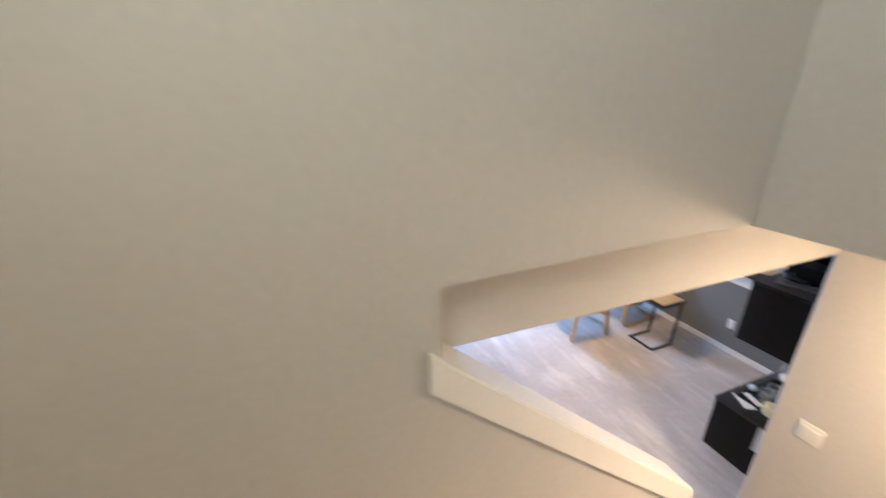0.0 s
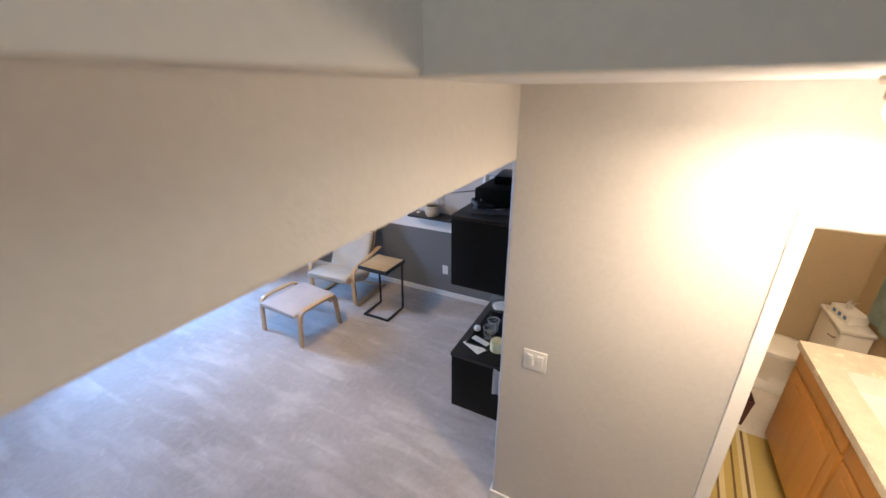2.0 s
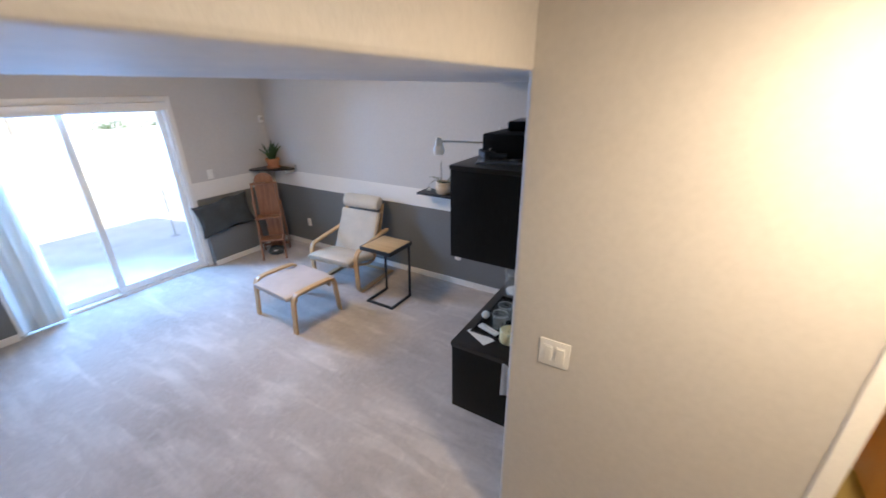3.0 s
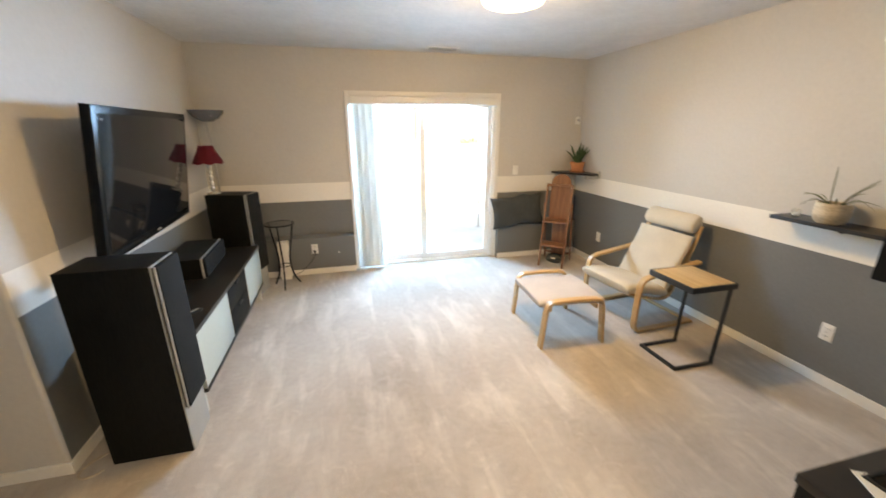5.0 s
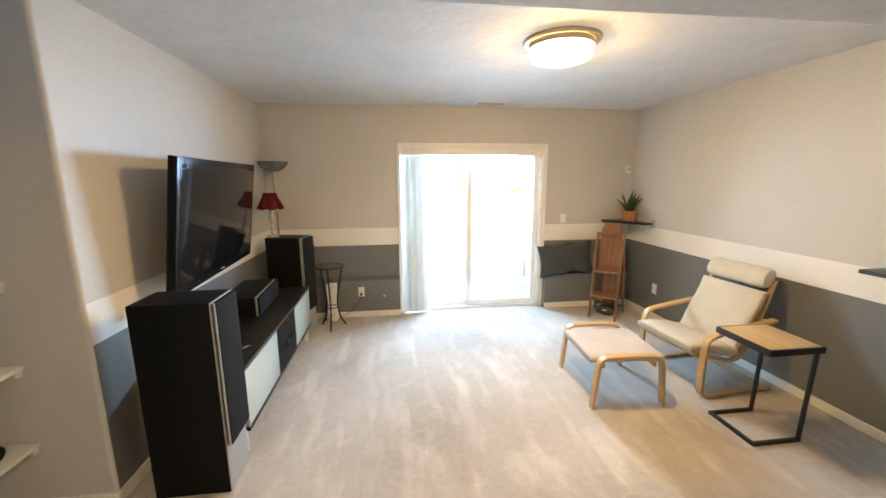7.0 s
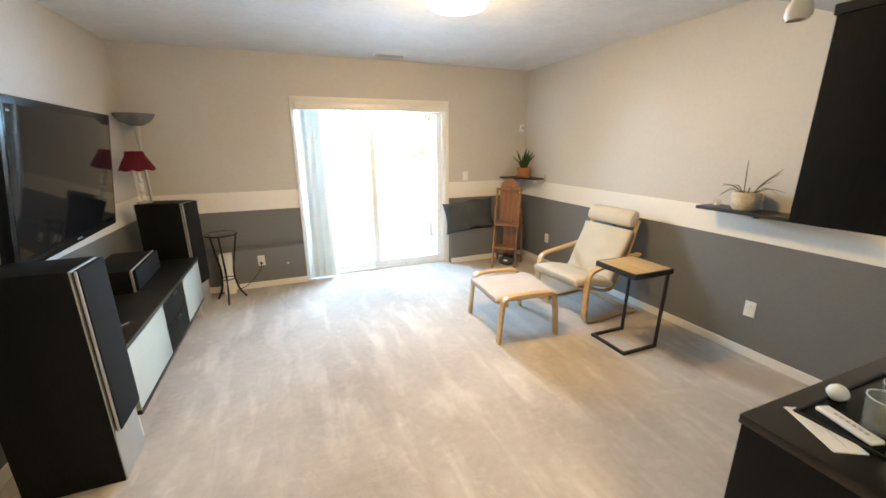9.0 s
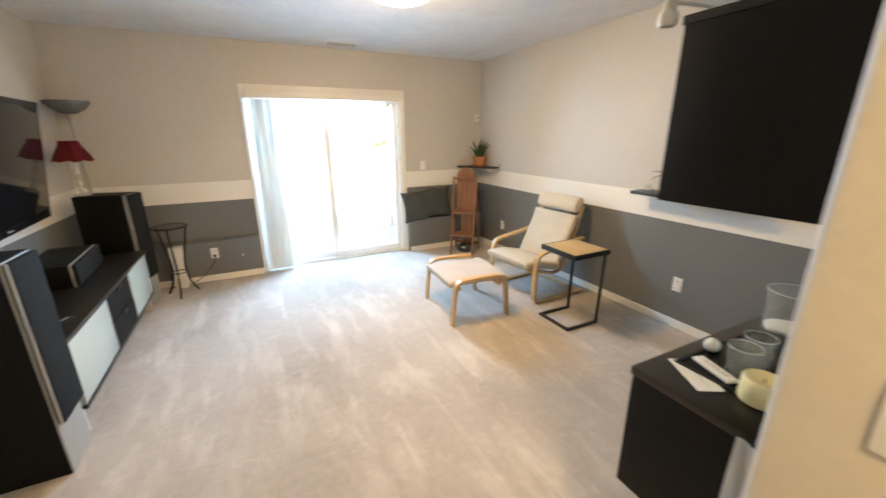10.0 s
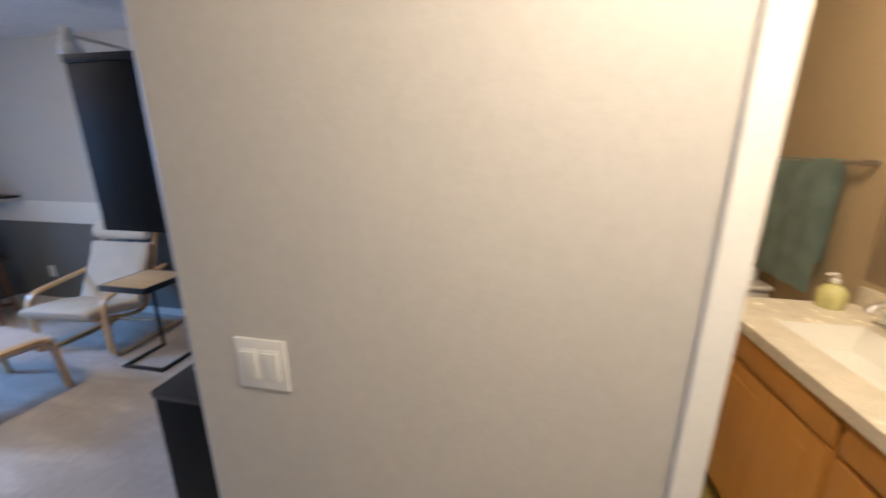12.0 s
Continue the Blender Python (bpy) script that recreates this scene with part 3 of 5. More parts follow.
rng = random.Random(4)
for k, (x, y, h) in enumerate(((-1.6, 15.5, 3.4), (4.6, 17.0, 6.5), (8.0, 15.5, 5.5))):
    tree = thing("garden_tree", "leafy green garden tree beyond the patio", "tree", pose(x, y, -0.06), "garden trees")
    bm = rod(spline([(0, 0, 0), (0.05, 0.02, h * 0.3), (-0.04, 0.05, h * 0.6), (0.02, 0, h * 0.8)], 4), 0.09, 8)
    for a in range(5):
        an = a * 1.26 + k
        rod(spline([(0, 0, h * (0.35 + 0.08 * a)), (0.5 * math.cos(an), 0.5 * math.sin(an), h * (0.5 + 0.07 * a)), (0.9 * math.cos(an), 0.9 * math.sin(an), h * (0.58 + 0.08 * a))], 3), 0.035, 6, bm)
    part("trunk", bm, M_BARK, tree)
    bm = bmesh.new()
    for a in range(7):
        an = a * 0.9 + k
        leafy(bm, 0.8 * math.cos(an), 0.8 * math.sin(an), h * (0.55 + 0.07 * a), 0.8, 0.8, 0.6, 260, 0.11, rng)
    part("crown", bm, M_HEDGE, tree, smooth=False)
for i in range(6):
    sh = thing("shrub", "green leafy shrub along the fence", "shrub", pose(-5 + i * 1.3 + (6 if i > 3 else 0), 15.0 + 0.2 * math.sin(i * 2), 0.3), "shrubs")
    bm = bmesh.new()
    leafy(bm, 0, 0, 0.45, 0.7, 0.5, 0.5, 420, 0.07, rng)
    leafy(bm, 0.3, 0.1, 0.7, 0.4, 0.4, 0.35, 200, 0.07, rng)
    part("foliage", bm, M_HEDGE, sh, smooth=False)
post = thing("patio_post", "thin grey metal post on the patio", "post", pose(3.86, 6.75, -0.02))
part("shaft", rod([(0, 0, 0), (0, 0, 0.74)], 0.014, 8), M_GREYPLASTIC, post)
part("base_plate", lathe([(0, 0), (0.07, 0), (0.03, 0.012), (0, 0.012)], 16), M_GREYPLASTIC, post)

# ---- ceiling fixtures ----
def flush_lamp(name, label, m, r, glow_mat, depth):
    ob = thing(name, label, "ceiling lamp", m)
    k = r * 0.84
    part("pan", lathe([(0, 0), (r, 0), (r, -0.010), (r - 0.006, -0.016), (k + 0.004, -0.016), (k + 0.004, -0.012), (0, -0.012)], 48), M_BRONZE, ob, "bronze ceiling pan")
    part("rim", lathe([(k + 0.003, -0.016), (k + 0.003, -0.042), (k, -0.046), (k - 0.004, -0.044), (k - 0.004, -0.016)], 48), M_BRONZE, ob, "bronze band round the diffuser")
    part("diffuser", lathe([(k - 0.005, -0.03), (k - 0.004, -depth + 0.03), (k - 0.016, -depth + 0.012), (k - 0.05, -depth), (0, -depth - 0.004)], 48), glow_mat, ob, "lit white diffuser").visible_shadow = False
    return ob


flush_lamp("ceiling_lamp", "round flush ceiling lamp with bronze rim, lit", pose(2.69, 2.92, CEIL), 0.228, M_ROOMGLOW, 0.118)
flush_lamp("hall_lamp", "small round flush hall lamp with bronze rim, lit", pose(1.98, -0.395, HALLC), 0.125, M_HALLGLOW, 0.10)
flush_lamp("bathroom_lamp", "round flush bathroom ceiling lamp, lit", pose(3.3, -0.9, HALLC), 0.14, M_HALLGLOW, 0.09)

vent = thing("ceiling_vent", "white metal slatted ceiling vent", "vent", pose(2.74, 4.83, CEIL))
part("frame", box(-0.17, -0.06, -0.008, 0.17, 0.06, 0.0, bevel=0.003), M_TRIM, vent)
for i in range(6):
    part("slat", box(-0.15, -0.046 + i * 0.016, -0.014, 0.15, -0.038 + i * 0.016, -0.007), M_GREYPLASTIC, vent, smooth=False)

# ---- wall plates ----
def outlet(name, label, m, rocker=0):
    ob = thing(name, label, "switch" if rocker else "outlet", m)
    w = 0.058 if rocker == 2 else 0.036
    part("plate", box(-w, 0, -0.058, w, 0.006, 0.058, bevel=0.003), M_PLASTIC, ob)
    if rocker:
        for k in range(rocker):
            cx = 0 if rocker == 1 else (-0.024, 0.024)[k]
            part("rocker_frame", box(cx - 0.018, 0.006, -0.035, cx + 0.018, 0.008, 0.035, bevel=0.001), M_PLASTIC, ob)
            bm = box(cx - 0.0155, 0.008, -0.032, cx + 0.0155, 0.0105, 0.032, bevel=0.0012)
            shift(bm, Matrix.Translation((0, 0.0002, 0)) @ Matrix.Rotation(radians(-3), 4, "X"))
            part("rocker", bm, M_PAPER, ob)
    else:
        for s in (-1, 1):
            part("socket", box(-0.017, 0.006, s * 0.026 - 0.014, 0.017, 0.0085, s * 0.026 + 0.014, bevel=0.002), M_PAPER, ob)
            for dx in (-0.007, 0.007):
                part("slot", box(dx - 0.0012, 0.0082, s * 0.026 - 0.005, dx + 0.0012, 0.009, s * 0.026 + 0.006), M_BLACKSTEEL, ob, smooth=False)
        part("screw", lathe([(0, 0.0), (0.003, 0.0), (0.003, 0.001), (0, 0.001)], 10), M_CHROME, ob).matrix_local = pose(0, 0.006, 0, -90)
    return ob


outlet("light_switch", "white double rocker light switch on the hall wall", pose(SW, 0.431, 1.144, 0, 0, 90), 2)
outlet("light_switch", "white rocker light switch beside the sliding door", pose(3.757, YF, 1.138, 0, 0, 180), 1)
outlet("wall_outlet", "white double outlet on the grey wainscot", pose(XR, 4.478, 0.353, 0, 0, 90))
outlet("wall_outlet", "white double outlet on the grey wainscot", pose(XR, 2.06, 0.362, 0, 0, 90))
outlet("wall_outlet", "white outlet with a cord plugged in on the grey ledge", pose(1.23, 5.0, 0.31, 0, 0, 180))
cord = thing("power_cord", "thin dark power cord hanging from the outlet", "cord", pose(1.23, 4.988, 0.285))
part("plug", box(-0.013, -0.022, -0.013, 0.013, 0.0, 0.013, bevel=0.004), M_BLACKSTEEL, cord)
part("cable", rod(spline([(0, -0.015, -0.01), (-0.01, -0.02, -0.06), (-0.08, -0.02, -0.15), (-0.18, -0.02, -0.24), (-0.30, -0.03, -0.279), (-0.45, -0.06, -0.279)], 5), 0.004, 6), M_BLACKSTEEL, cord)
jack = thing("cable_jack", "small white cable jack on the grey ledge", "jack", pose(1.5, 5.0, 0.25))
part("knob", lathe([(0, 0), (0.009, 0), (0.009, 0.012), (0.005, 0.02), (0, 0.02)], 12), M_PLASTIC, jack).matrix_local = pose(0, 0, 0, 90)
sensor = thing("motion_sensor", "small white corner wall sensor", "sensor", pose(4.575, YF, 1.738))
part("body", box(-0.025, -0.035, -0.045, 0.025, 0, 0.045, bevel=0.01), M_PLASTIC, sensor)
part("lens", box(-0.017, -0.039, -0.012, 0.017, -0.033, 0.022, bevel=0.003), M_GREYPLASTIC, sensor)

# ---- television ----
tv = thing("television", "large black flat-screen television tilted on the wall", "television", pose(0.408, 3.50, 1.362, 0, 7.6, 3.6))
W, H = 0.705, 0.405
part("bezel", box(-0.05, -W, -H, 0.0, W, H, bevel=0.005), M_TVBEZEL, tv, "glossy black surround")
part("screen", box(-0.002, -W + 0.038, -H + 0.062, 0.003, W - 0.038, H - 0.038, bevel=0.001), M_SCREEN, tv, "dark reflecting screen")
part("bottom_bar", box(-0.004, -W + 0.03, -H + 0.012, 0.006, W - 0.03, -H + 0.045, bevel=0.004), M_TVBEZEL, tv)
part("brand_mark", box(0.006, -0.035, -H + 0.024, 0.0068, 0.035, -H + 0.033), M_SILVER, tv, "small silver bar", False)
part("sticker", box(0.003, -W + 0.06, H - 0.072, 0.0036, -W + 0.09, H - 0.062), M_BOWL, tv, "small grey label", False)
part("wall_bracket", box(-0.17, -0.2, -0.16, -0.049, 0.2, 0.16, bevel=0.006), M_BLACKSTEEL, tv)

# ---- loudspeakers ----
def tower(m, label):
    ob = thing("tower_speaker", label, "loudspeaker", m, "tower speakers")
    part("cabinet", box(-0.19, -0.125, 0.0, 0.178, 0.125, 1.05, bevel=0.004), M_BLACKASH, ob, "black ash cabinet")
    part("baffle", box(0.1785, -0.123, 0.003, 0.185, 0.123, 1.047, bevel=0.002), M_SILVER, ob, "silver front baffle")
    gr = part("grille", box(0.186, -0.115, 0.27, 0.212, 0.122, 1.045, bevel=0.008), M_CLOTHBLACK, ob, "black cloth grille")
    part("grille_edge", box(0.196, -0.1235, 0.27, 0.206, -0.1155, 1.046, bevel=0.002), M_SILVER, gr, "silver edge strip")
    for z in (0.75, 0.55):
        part("driver", lathe([(0.0, 0), (0.03, 0.002), (0.07, 0.012), (0.078, 0.012), (0.078, 0.0)], 24), M_BLACKSTEEL, ob).matrix_local = pose(0.183, 0, z, 0, 90)
    return ob


tower(pose(0.572, 2.545, 0.0, 0, 0, 0), "black tower loudspeaker on the carpet beside the media console")
tower(pose(0.545, 4.63, 0.0, 0, 0, -14), "black tower loudspeaker under a red-shaded lamp")

cb = thing("speaker_cable", "thin tan speaker cable lying on the carpet", "cable", pose(0.30, 2.40, 0.004))
part("wire", rod(spline([(0.04, 0.13, 0), (-0.03, 0.07, 0), (-0.055, 0.0, 0), (-0.03, -0.04, 0), (0.02, -0.035, 0), (0.055, -0.005, 0)], 6), 0.005, 6), M_CERAMIC, cb)

# ---- media console ----
con = thing("media_console", "black-brown low media console with white glass doors", "console", pose(0.0, 0.0, 0.0))
CX0, CX1, CY0, CY1 = 0.26, 0.76, 2.705, 4.40
part("top", box(CX0, CY0, 0.54, CX1 + 0.008, CY1, 0.568, bevel=0.003), M_BLACKBROWN, con, "black-brown top")
part("body", box(CX0, CY0, 0.165, CX1 - 0.022, CY1, 0.539, bevel=0.003), M_BLACKBROWN, con)
part("bottom_rail", box(CX1 - 0.02, CY0, 0.155, CX1 + 0.004, CY1, 0.175, bevel=0.002), M_BLACKBROWN, con)
for y0, y1, kind in ((CY0 + 0.006, 3.325, "door"), (3.333, 3.835, "drawer"), (3.843, CY1 - 0.006, "door")):
    if kind == "door":
        d = part("door", box(CX1 - 0.021, y0, 0.178, CX1, y1, 0.537, bevel=0.002), M_FROST, con, "frosted white glass door")
        for b in ((y0, 0.178, y0 + 0.006, 0.537), (y1 - 0.006, 0.178, y1, 0.537)):
            part("edge_strip", box(CX1 - 0.001, b[0], b[1], CX1 + 0.002, b[2], b[3]), M_SILVER, d, smooth=False)
    else:
        for z0, z1 in ((0.178, 0.354), (0.361, 0.537)):
            d = part("drawer", box(CX1 - 0.021, y0, z0, CX1, y1, z1, bevel=0.003), M_BLACKASH, con, "black-brown drawer front")
            part("handle", box(CX1, y0 + 0.2, z1 - 0.022, CX1 + 0.012, y1 - 0.2, z1 - 0.012, bevel=0.002), M_BLACKSTEEL, d)
for x, y in ((CX1 - 0.05, CY0 + 0.03), (CX1 - 0.05, CY1 - 0.03), (CX0 + 0.05, CY0 + 0.03), (CX0 + 0.05, CY1 - 0.03)):
    part("leg", box(x - 0.02, y - 0.014, 0.0, x + 0.02, y + 0.014, 0.165, bevel=0.002), M_PALESILVER, con, "pale satin metal leg")

cs = thing("center_speaker", "black center-channel loudspeaker lying on the console", "loudspeaker", pose(0.40, 3.85, 0.568, 0, 0, 3))
part("cabinet", box(-0.13, -0.30, 0.0, 0.13, 0.30, 0.155, bevel=0.005), M_BLACKASH, cs)
part("baffle", box(0.13, -0.30, 0.0, 0.142, 0.30, 0.155, bevel=0.003), M_SILVER, cs, "silver front edge")
part("grille", box(0.143, -0.292, 0.008, 0.165, 0.30, 0.153, bevel=0.006), M_CLOTHBLACK, cs, "black cloth grille")
rem = thing("small_remote", "small black and silver remote on the console", "remote", pose(0.68, 2.95, 0.568, 0, 0, 60))
part("case", box(-0.05, -0.016, 0, 0.05, 0.016, 0.014, bevel=0.004), M_BLACKSTEEL, rem)
part("button_strip", box(-0.03, -0.007, 0.014, 0.03, 0.007, 0.0155), M_SILVER, rem, smooth=False)

# ---- lamps on and behind the far speaker ----
tl = thing("table_lamp", "crystal-stemmed table lamp with a dark red bell shade", "lamp", pose(0.385, 4.66, 1.05))
part("base", lathe([(0, 0), (0.062, 0), (0.062, 0.008), (0.03, 0.016), (0.014, 0.02), (0, 0.02)], 32), M_CRYSTAL, tl, "clear crystal foot")
prof = [(0, 0.02)]
for k in range(5):
    z = 0.022 + k * 0.052
    prof += [(0.010, z), (0.021 - 0.001 * k, z + 0.013), (0.023 - 0.001 * k, z + 0.026), (0.019, z + 0.04), (0.010, z + 0.050)]
prof.append((0, 0.285))
part("stem", lathe(prof, 24), M_CRYSTAL, tl, "stacked crystal balls")
part("socket", lathe([(0, 0.283), (0.012, 0.283), (0.012, 0.35), (0, 0.35)], 16), M_CHROME, tl)
bm = bmesh.new()
rows = ((0.128, 0.295), (0.108, 0.33), (0.088, 0.37), (0.072, 0.41), (0.062, 0.45))
ring = []
for r, z in rows:
    ring.append([bm.verts.new(((r + (0.010 * abs(math.sin(4 * a)) if z < 0.4 else 0.003 * abs(math.sin(4 * a)))) * math.cos(a), (r + 0.008 * abs(math.sin(4 * a))) * math.sin(a), z - (0.012 * abs(math.sin(4 * a)) if z < 0.3 else 0))) for a in (2 * math.pi * i / 48 for i in range(48))])
for a, b in zip(ring, ring[1:]):
    for i in range(48):
        bm.faces.new((a[i], a[(i + 1) % 48], b[(i + 1) % 48], b[i]))
bmesh.ops.solidify(bm, geom=bm.faces[:], thickness=0.002)
part("shade", bm, M_REDSHADE, tl, "dark red scalloped fabric shade")
torch = thing("floor_lamp", "satin nickel torchiere floor lamp with a smoked bowl", "floor lamp", pose(0.365, 4.92, 0.0))
part("foot", lathe([(0, 0), (0.068, 0), (0.068, 0.015), (0.05, 0.024), (0.016, 0.03), (0, 0.03)], 32), M_NICKEL, torch)
part("pole", rod([(0, 0, 0.028), (0, 0, 1.70)], 0.012, 14), M_NICKEL, torch)
part("collar", lathe([(0, 1.55), (0.013, 1.55), (0.022, 1.68), (0.026, 1.72), (0, 1.72)], 20), M_NICKEL, torch)
part("bowl", lathe([(0, 1.715), (0.05, 1.722), (0.11, 1.755), (0.148, 1.80), (0.158, 1.825), (0.154, 1.826), (0.143, 1.80), (0.107, 1.762), (0.05, 1.730), (0, 1.724)], 40), M_BOWL, torch, "smoked glass bowl")

st = thing("plant_stand", "dark wrought-iron round plant stand", "plant stand", pose(0.93, 4.70, 0.0))
part("top_ring", rod([(0.145 * math.cos(a), 0.145 * math.sin(a), 0.70) for a in (2 * math.pi * i / 40 for i in range(40))], 0.008, 8, closed=True), M_WROUGHT, st)
part("glass_top", lathe([(0, 0.70), (0.139, 0.70), (0.139, 0.706), (0, 0.706)], 40), M_GLASS, st, "clear glass disc")
for k in range(3):
    a = 2 * math.pi * k / 3 + 0.5
    c, s = math.cos(a), math.sin(a)
    part("leg", rod(spline([(0.14 * c, 0.14 * s, 0.697), (0.10 * c, 0.10 * s, 0.5), (0.065 * c, 0.065 * s, 0.3), (0.09 * c, 0.09 * s, 0.12), (0.15 * c, 0.15 * s, 0.006)], 5), 0.009, 8), M_WROUGHT, st)
part("lower_ring", rod([(0.064 * math.cos(a), 0.064 * math.sin(a), 0.24) for a in (2 * math.pi * i / 28 for i in range(28))], 0.005, 6, closed=True), M_WROUGHT, st)
wb = thing("white_card_box", "off-white narrow box behind the plant stand", "box", pose(0.90, 4.93, 0.0))
part("carton", box(-0.055, -0.045, 0, 0.055, 0.05, 0.44, bevel=0.004), M_TRIM, wb)
part("flap", box(-0.05, -0.046, 0.40, 0.05, -0.0445, 0.435), M_PAPER, wb, smooth=False)

# ---- alcove shelves ----
for z in (1.192, 0.785, 0.382):
    sh = thing("wall_shelf", "white floating shelf in the alcove", "shelf", pose(-0.36, YC, z), "alcove shelves")
    part("board", box(-0.5, -0.21, -0.022, 0.27, 0, 0.0, bevel=0.003), M_TRIM, sh)
    part("bracket", box(0.245, -0.03, -0.05, 0.262, -0.001, -0.0225, bevel=0.002), M_TRIM, sh)
bk = thing("book", "dark upright book on the alcove shelf", "book", pose(-0.225, YC - 0.07, 0.785))
part("cover", box(-0.018, -0.08, 0, 0.018, 0.06, 0.21, bevel=0.003), M_BLACKSTEEL, bk)
part("pages", box(-0.014, -0.077, 0.003, 0.014, 0.0602, 0.207), M_PAPER, bk, smooth=False)
hs = thing("headphones", "black headphones lying on the low alcove shelf", "headphones", pose(-0.24, YC - 0.11, 0.382))
part("band", rod([(0.075 * math.cos(a), -0.02 + 0.03 * math.sin(a), 0.05 + 0.09 * math.sin(a)) for a in (math.pi * i / 16 for i in range(17))], 0.008, 8), M_BLACKSTEEL, hs)
for s in (-1, 1):
    part("ear_cup", lathe([(0, 0), (0.035, 0), (0.04, 0.015), (0.035, 0.035), (0, 0.035)], 20), M_CLOTHBLACK, hs).matrix_local = pose(s * 0.075 - (0.0175 if s > 0 else -0.0175), -0.02, 0.04, 0, 90 * s)

# ---- lounge chair and footstool ----
ch = thing("lounge_chair", "bentwood lounge chair with ecru cushions and headrest", "armchair", pose(4.14, 3.225, 0.0, 0, 0, 184))
FLAT = [(b, a) for a, b in rect(0.055, 0.024)]
for s in (-1, 1):
    v = s * 0.315
    line = spline([(-0.36, v, 0.013), (-0.1, v, 0.013), (0.18, v, 0.013), (0.245, v, 0.028), (0.270, v, 0.085), (0.272, v, 0.20), (0.268, v, 0.36), (0.262, v, 0.425), (0.235, v, 0.468), (0.185, v, 0.488), (0.10, v, 0.502), (-0.1, v, 0.530), (-0.27, v, 0.554), (-0.335, v, 0.566)], 5)
    part("arm_frame", sweep(line, FLAT, (0, 1, 0)), M_BIRCH, ch, "bent birch arm and leg")
    v2 = s * 0.255
    line = spline([(0.30, v2, 0.335), (0.1, v2, 0.275), (-0.04, v2, 0.245), (-0.13, v2, 0.285), (-0.21, v2, 0.45), (-0.30, v2, 0.68), (-0.355, v2, 0.86)], 5)
    part("seat_rail", sweep(line, [(b, a) for a, b in rect(0.04, 0.02)], (0, 1, 0)), M_BIRCH, ch, "bent birch seat rail")
for a, b in (((-0.345, -0.30, 0.013), (-0.345, 0.30, 0.013)), ((0.24, -0.30, 0.30), (0.24, 0.30, 0.30)), ((-0.30, -0.30, 0.545), (-0.30, 0.30, 0.545))):
    part("cross_rail", sweep([a, b], rect(0.04, 0.02)), M_BIRCH, ch)


def padded(line, width, thick, bm=None, edge=0.8):
    """A soft pad that follows a side profile."""
    bm = bm or bmesh.new()
    n, m = len(line), 16
    rings = []
    for i, q in enumerate(line):
        a, b = line[max(0, i - 1)], line[min(n - 1, i + 1)]
        t = (b - a).normalized()
        nn = Vector((-t.z, 0, t.x))
        if nn.z < 0 and abs(t.x) > abs(t.z):
            nn = -nn
        f = i / (n - 1)
        e = max(0.06, (1 - abs(2 * f - 1) ** 14)) ** 0.5
        ring = []
        for k in range(2 * m):
            an = 2 * math.pi * k / (2 * m)
            cx, cz = math.cos(an), math.sin(an)
            u = math.copysign(abs(cx) ** 0.28, cx) * width / 2
            w = math.copysign(abs(cz) ** 0.55, cz) * thick / 2 * e
            w += 0.006 * noise.noise(Vector((q.x * 7, u * 7, q.z * 7))) + 0.003 * noise.noise(Vector((q.x * 25, u * 12, q.z * 25)))
            ring.append(bm.verts.new((q.x + nn.x * w, u, q.z + nn.z * w)))
        rings.append(ring)
    for a, b in zip(rings, rings[1:]):
        for k in range(2 * m):
            bm.faces.new((a[k], a[(k + 1) % (2 * m)], b[(k + 1) % (2 * m)], b[k]))
    bm.faces.new(rings[0])
    bm.faces.new(rings[-1][::-1])
    return bm


part("seat_cushion", padded(spline([(0.355, 0, 0.362), (0.31, 0, 0.372), (0.17, 0, 0.362), (0.02, 0, 0.325), (-0.08, 0, 0.305)], 6), 0.575, 0.09), M_CUSHION, ch, "ecru cotton seat pad")
part("back_cushion", padded(spline([(-0.06, 0, 0.31), (-0.115, 0, 0.42), (-0.18, 0, 0.56), (-0.238, 0, 0.68), (-0.268, 0, 0.755), (-0.276, 0, 0.775)], 6), 0.545, 0.070), M_CUSHION, ch, "ecru cotton back pad")
bm = bmesh.new()
rings = []
for k in range(25):
    f = k / 24
    u = 2 * f - 1
    e = max(0.0, 1 - abs(u) ** 16) ** 0.5 * 0.9 + 0.1
    ring = []
    for i in range(28):
        a = 2 * math.pi * i / 28
        r = e * (1 + 0.035 * noise.noise(Vector((math.cos(a) * 1.6, math.sin(a) * 1.6, u * 3))))
        ring.append(bm.verts.new((-0.315 + 0.060 * r * math.cos(a) - 0.020 * r * math.sin(a), 0.268 * u, 0.872 + 0.076 * r * math.sin(a))))
    rings.append(ring)
for a, b in zip(rings, rings[1:]):
    for i in range(28):
        bm.faces.new((a[i], a[(i + 1) % 28], b[(i + 1) % 28], b[i]))
bm.faces.new(rings[0]), bm.faces.new(rings[-1][::-1])
part("headrest", bm, M_CUSHION, ch, "ecru headrest roll")
part("strap", box(-0.362, -0.012, 0.72, -0.358, 0.012, 0.90), M_NAVY, ch, smooth=False)

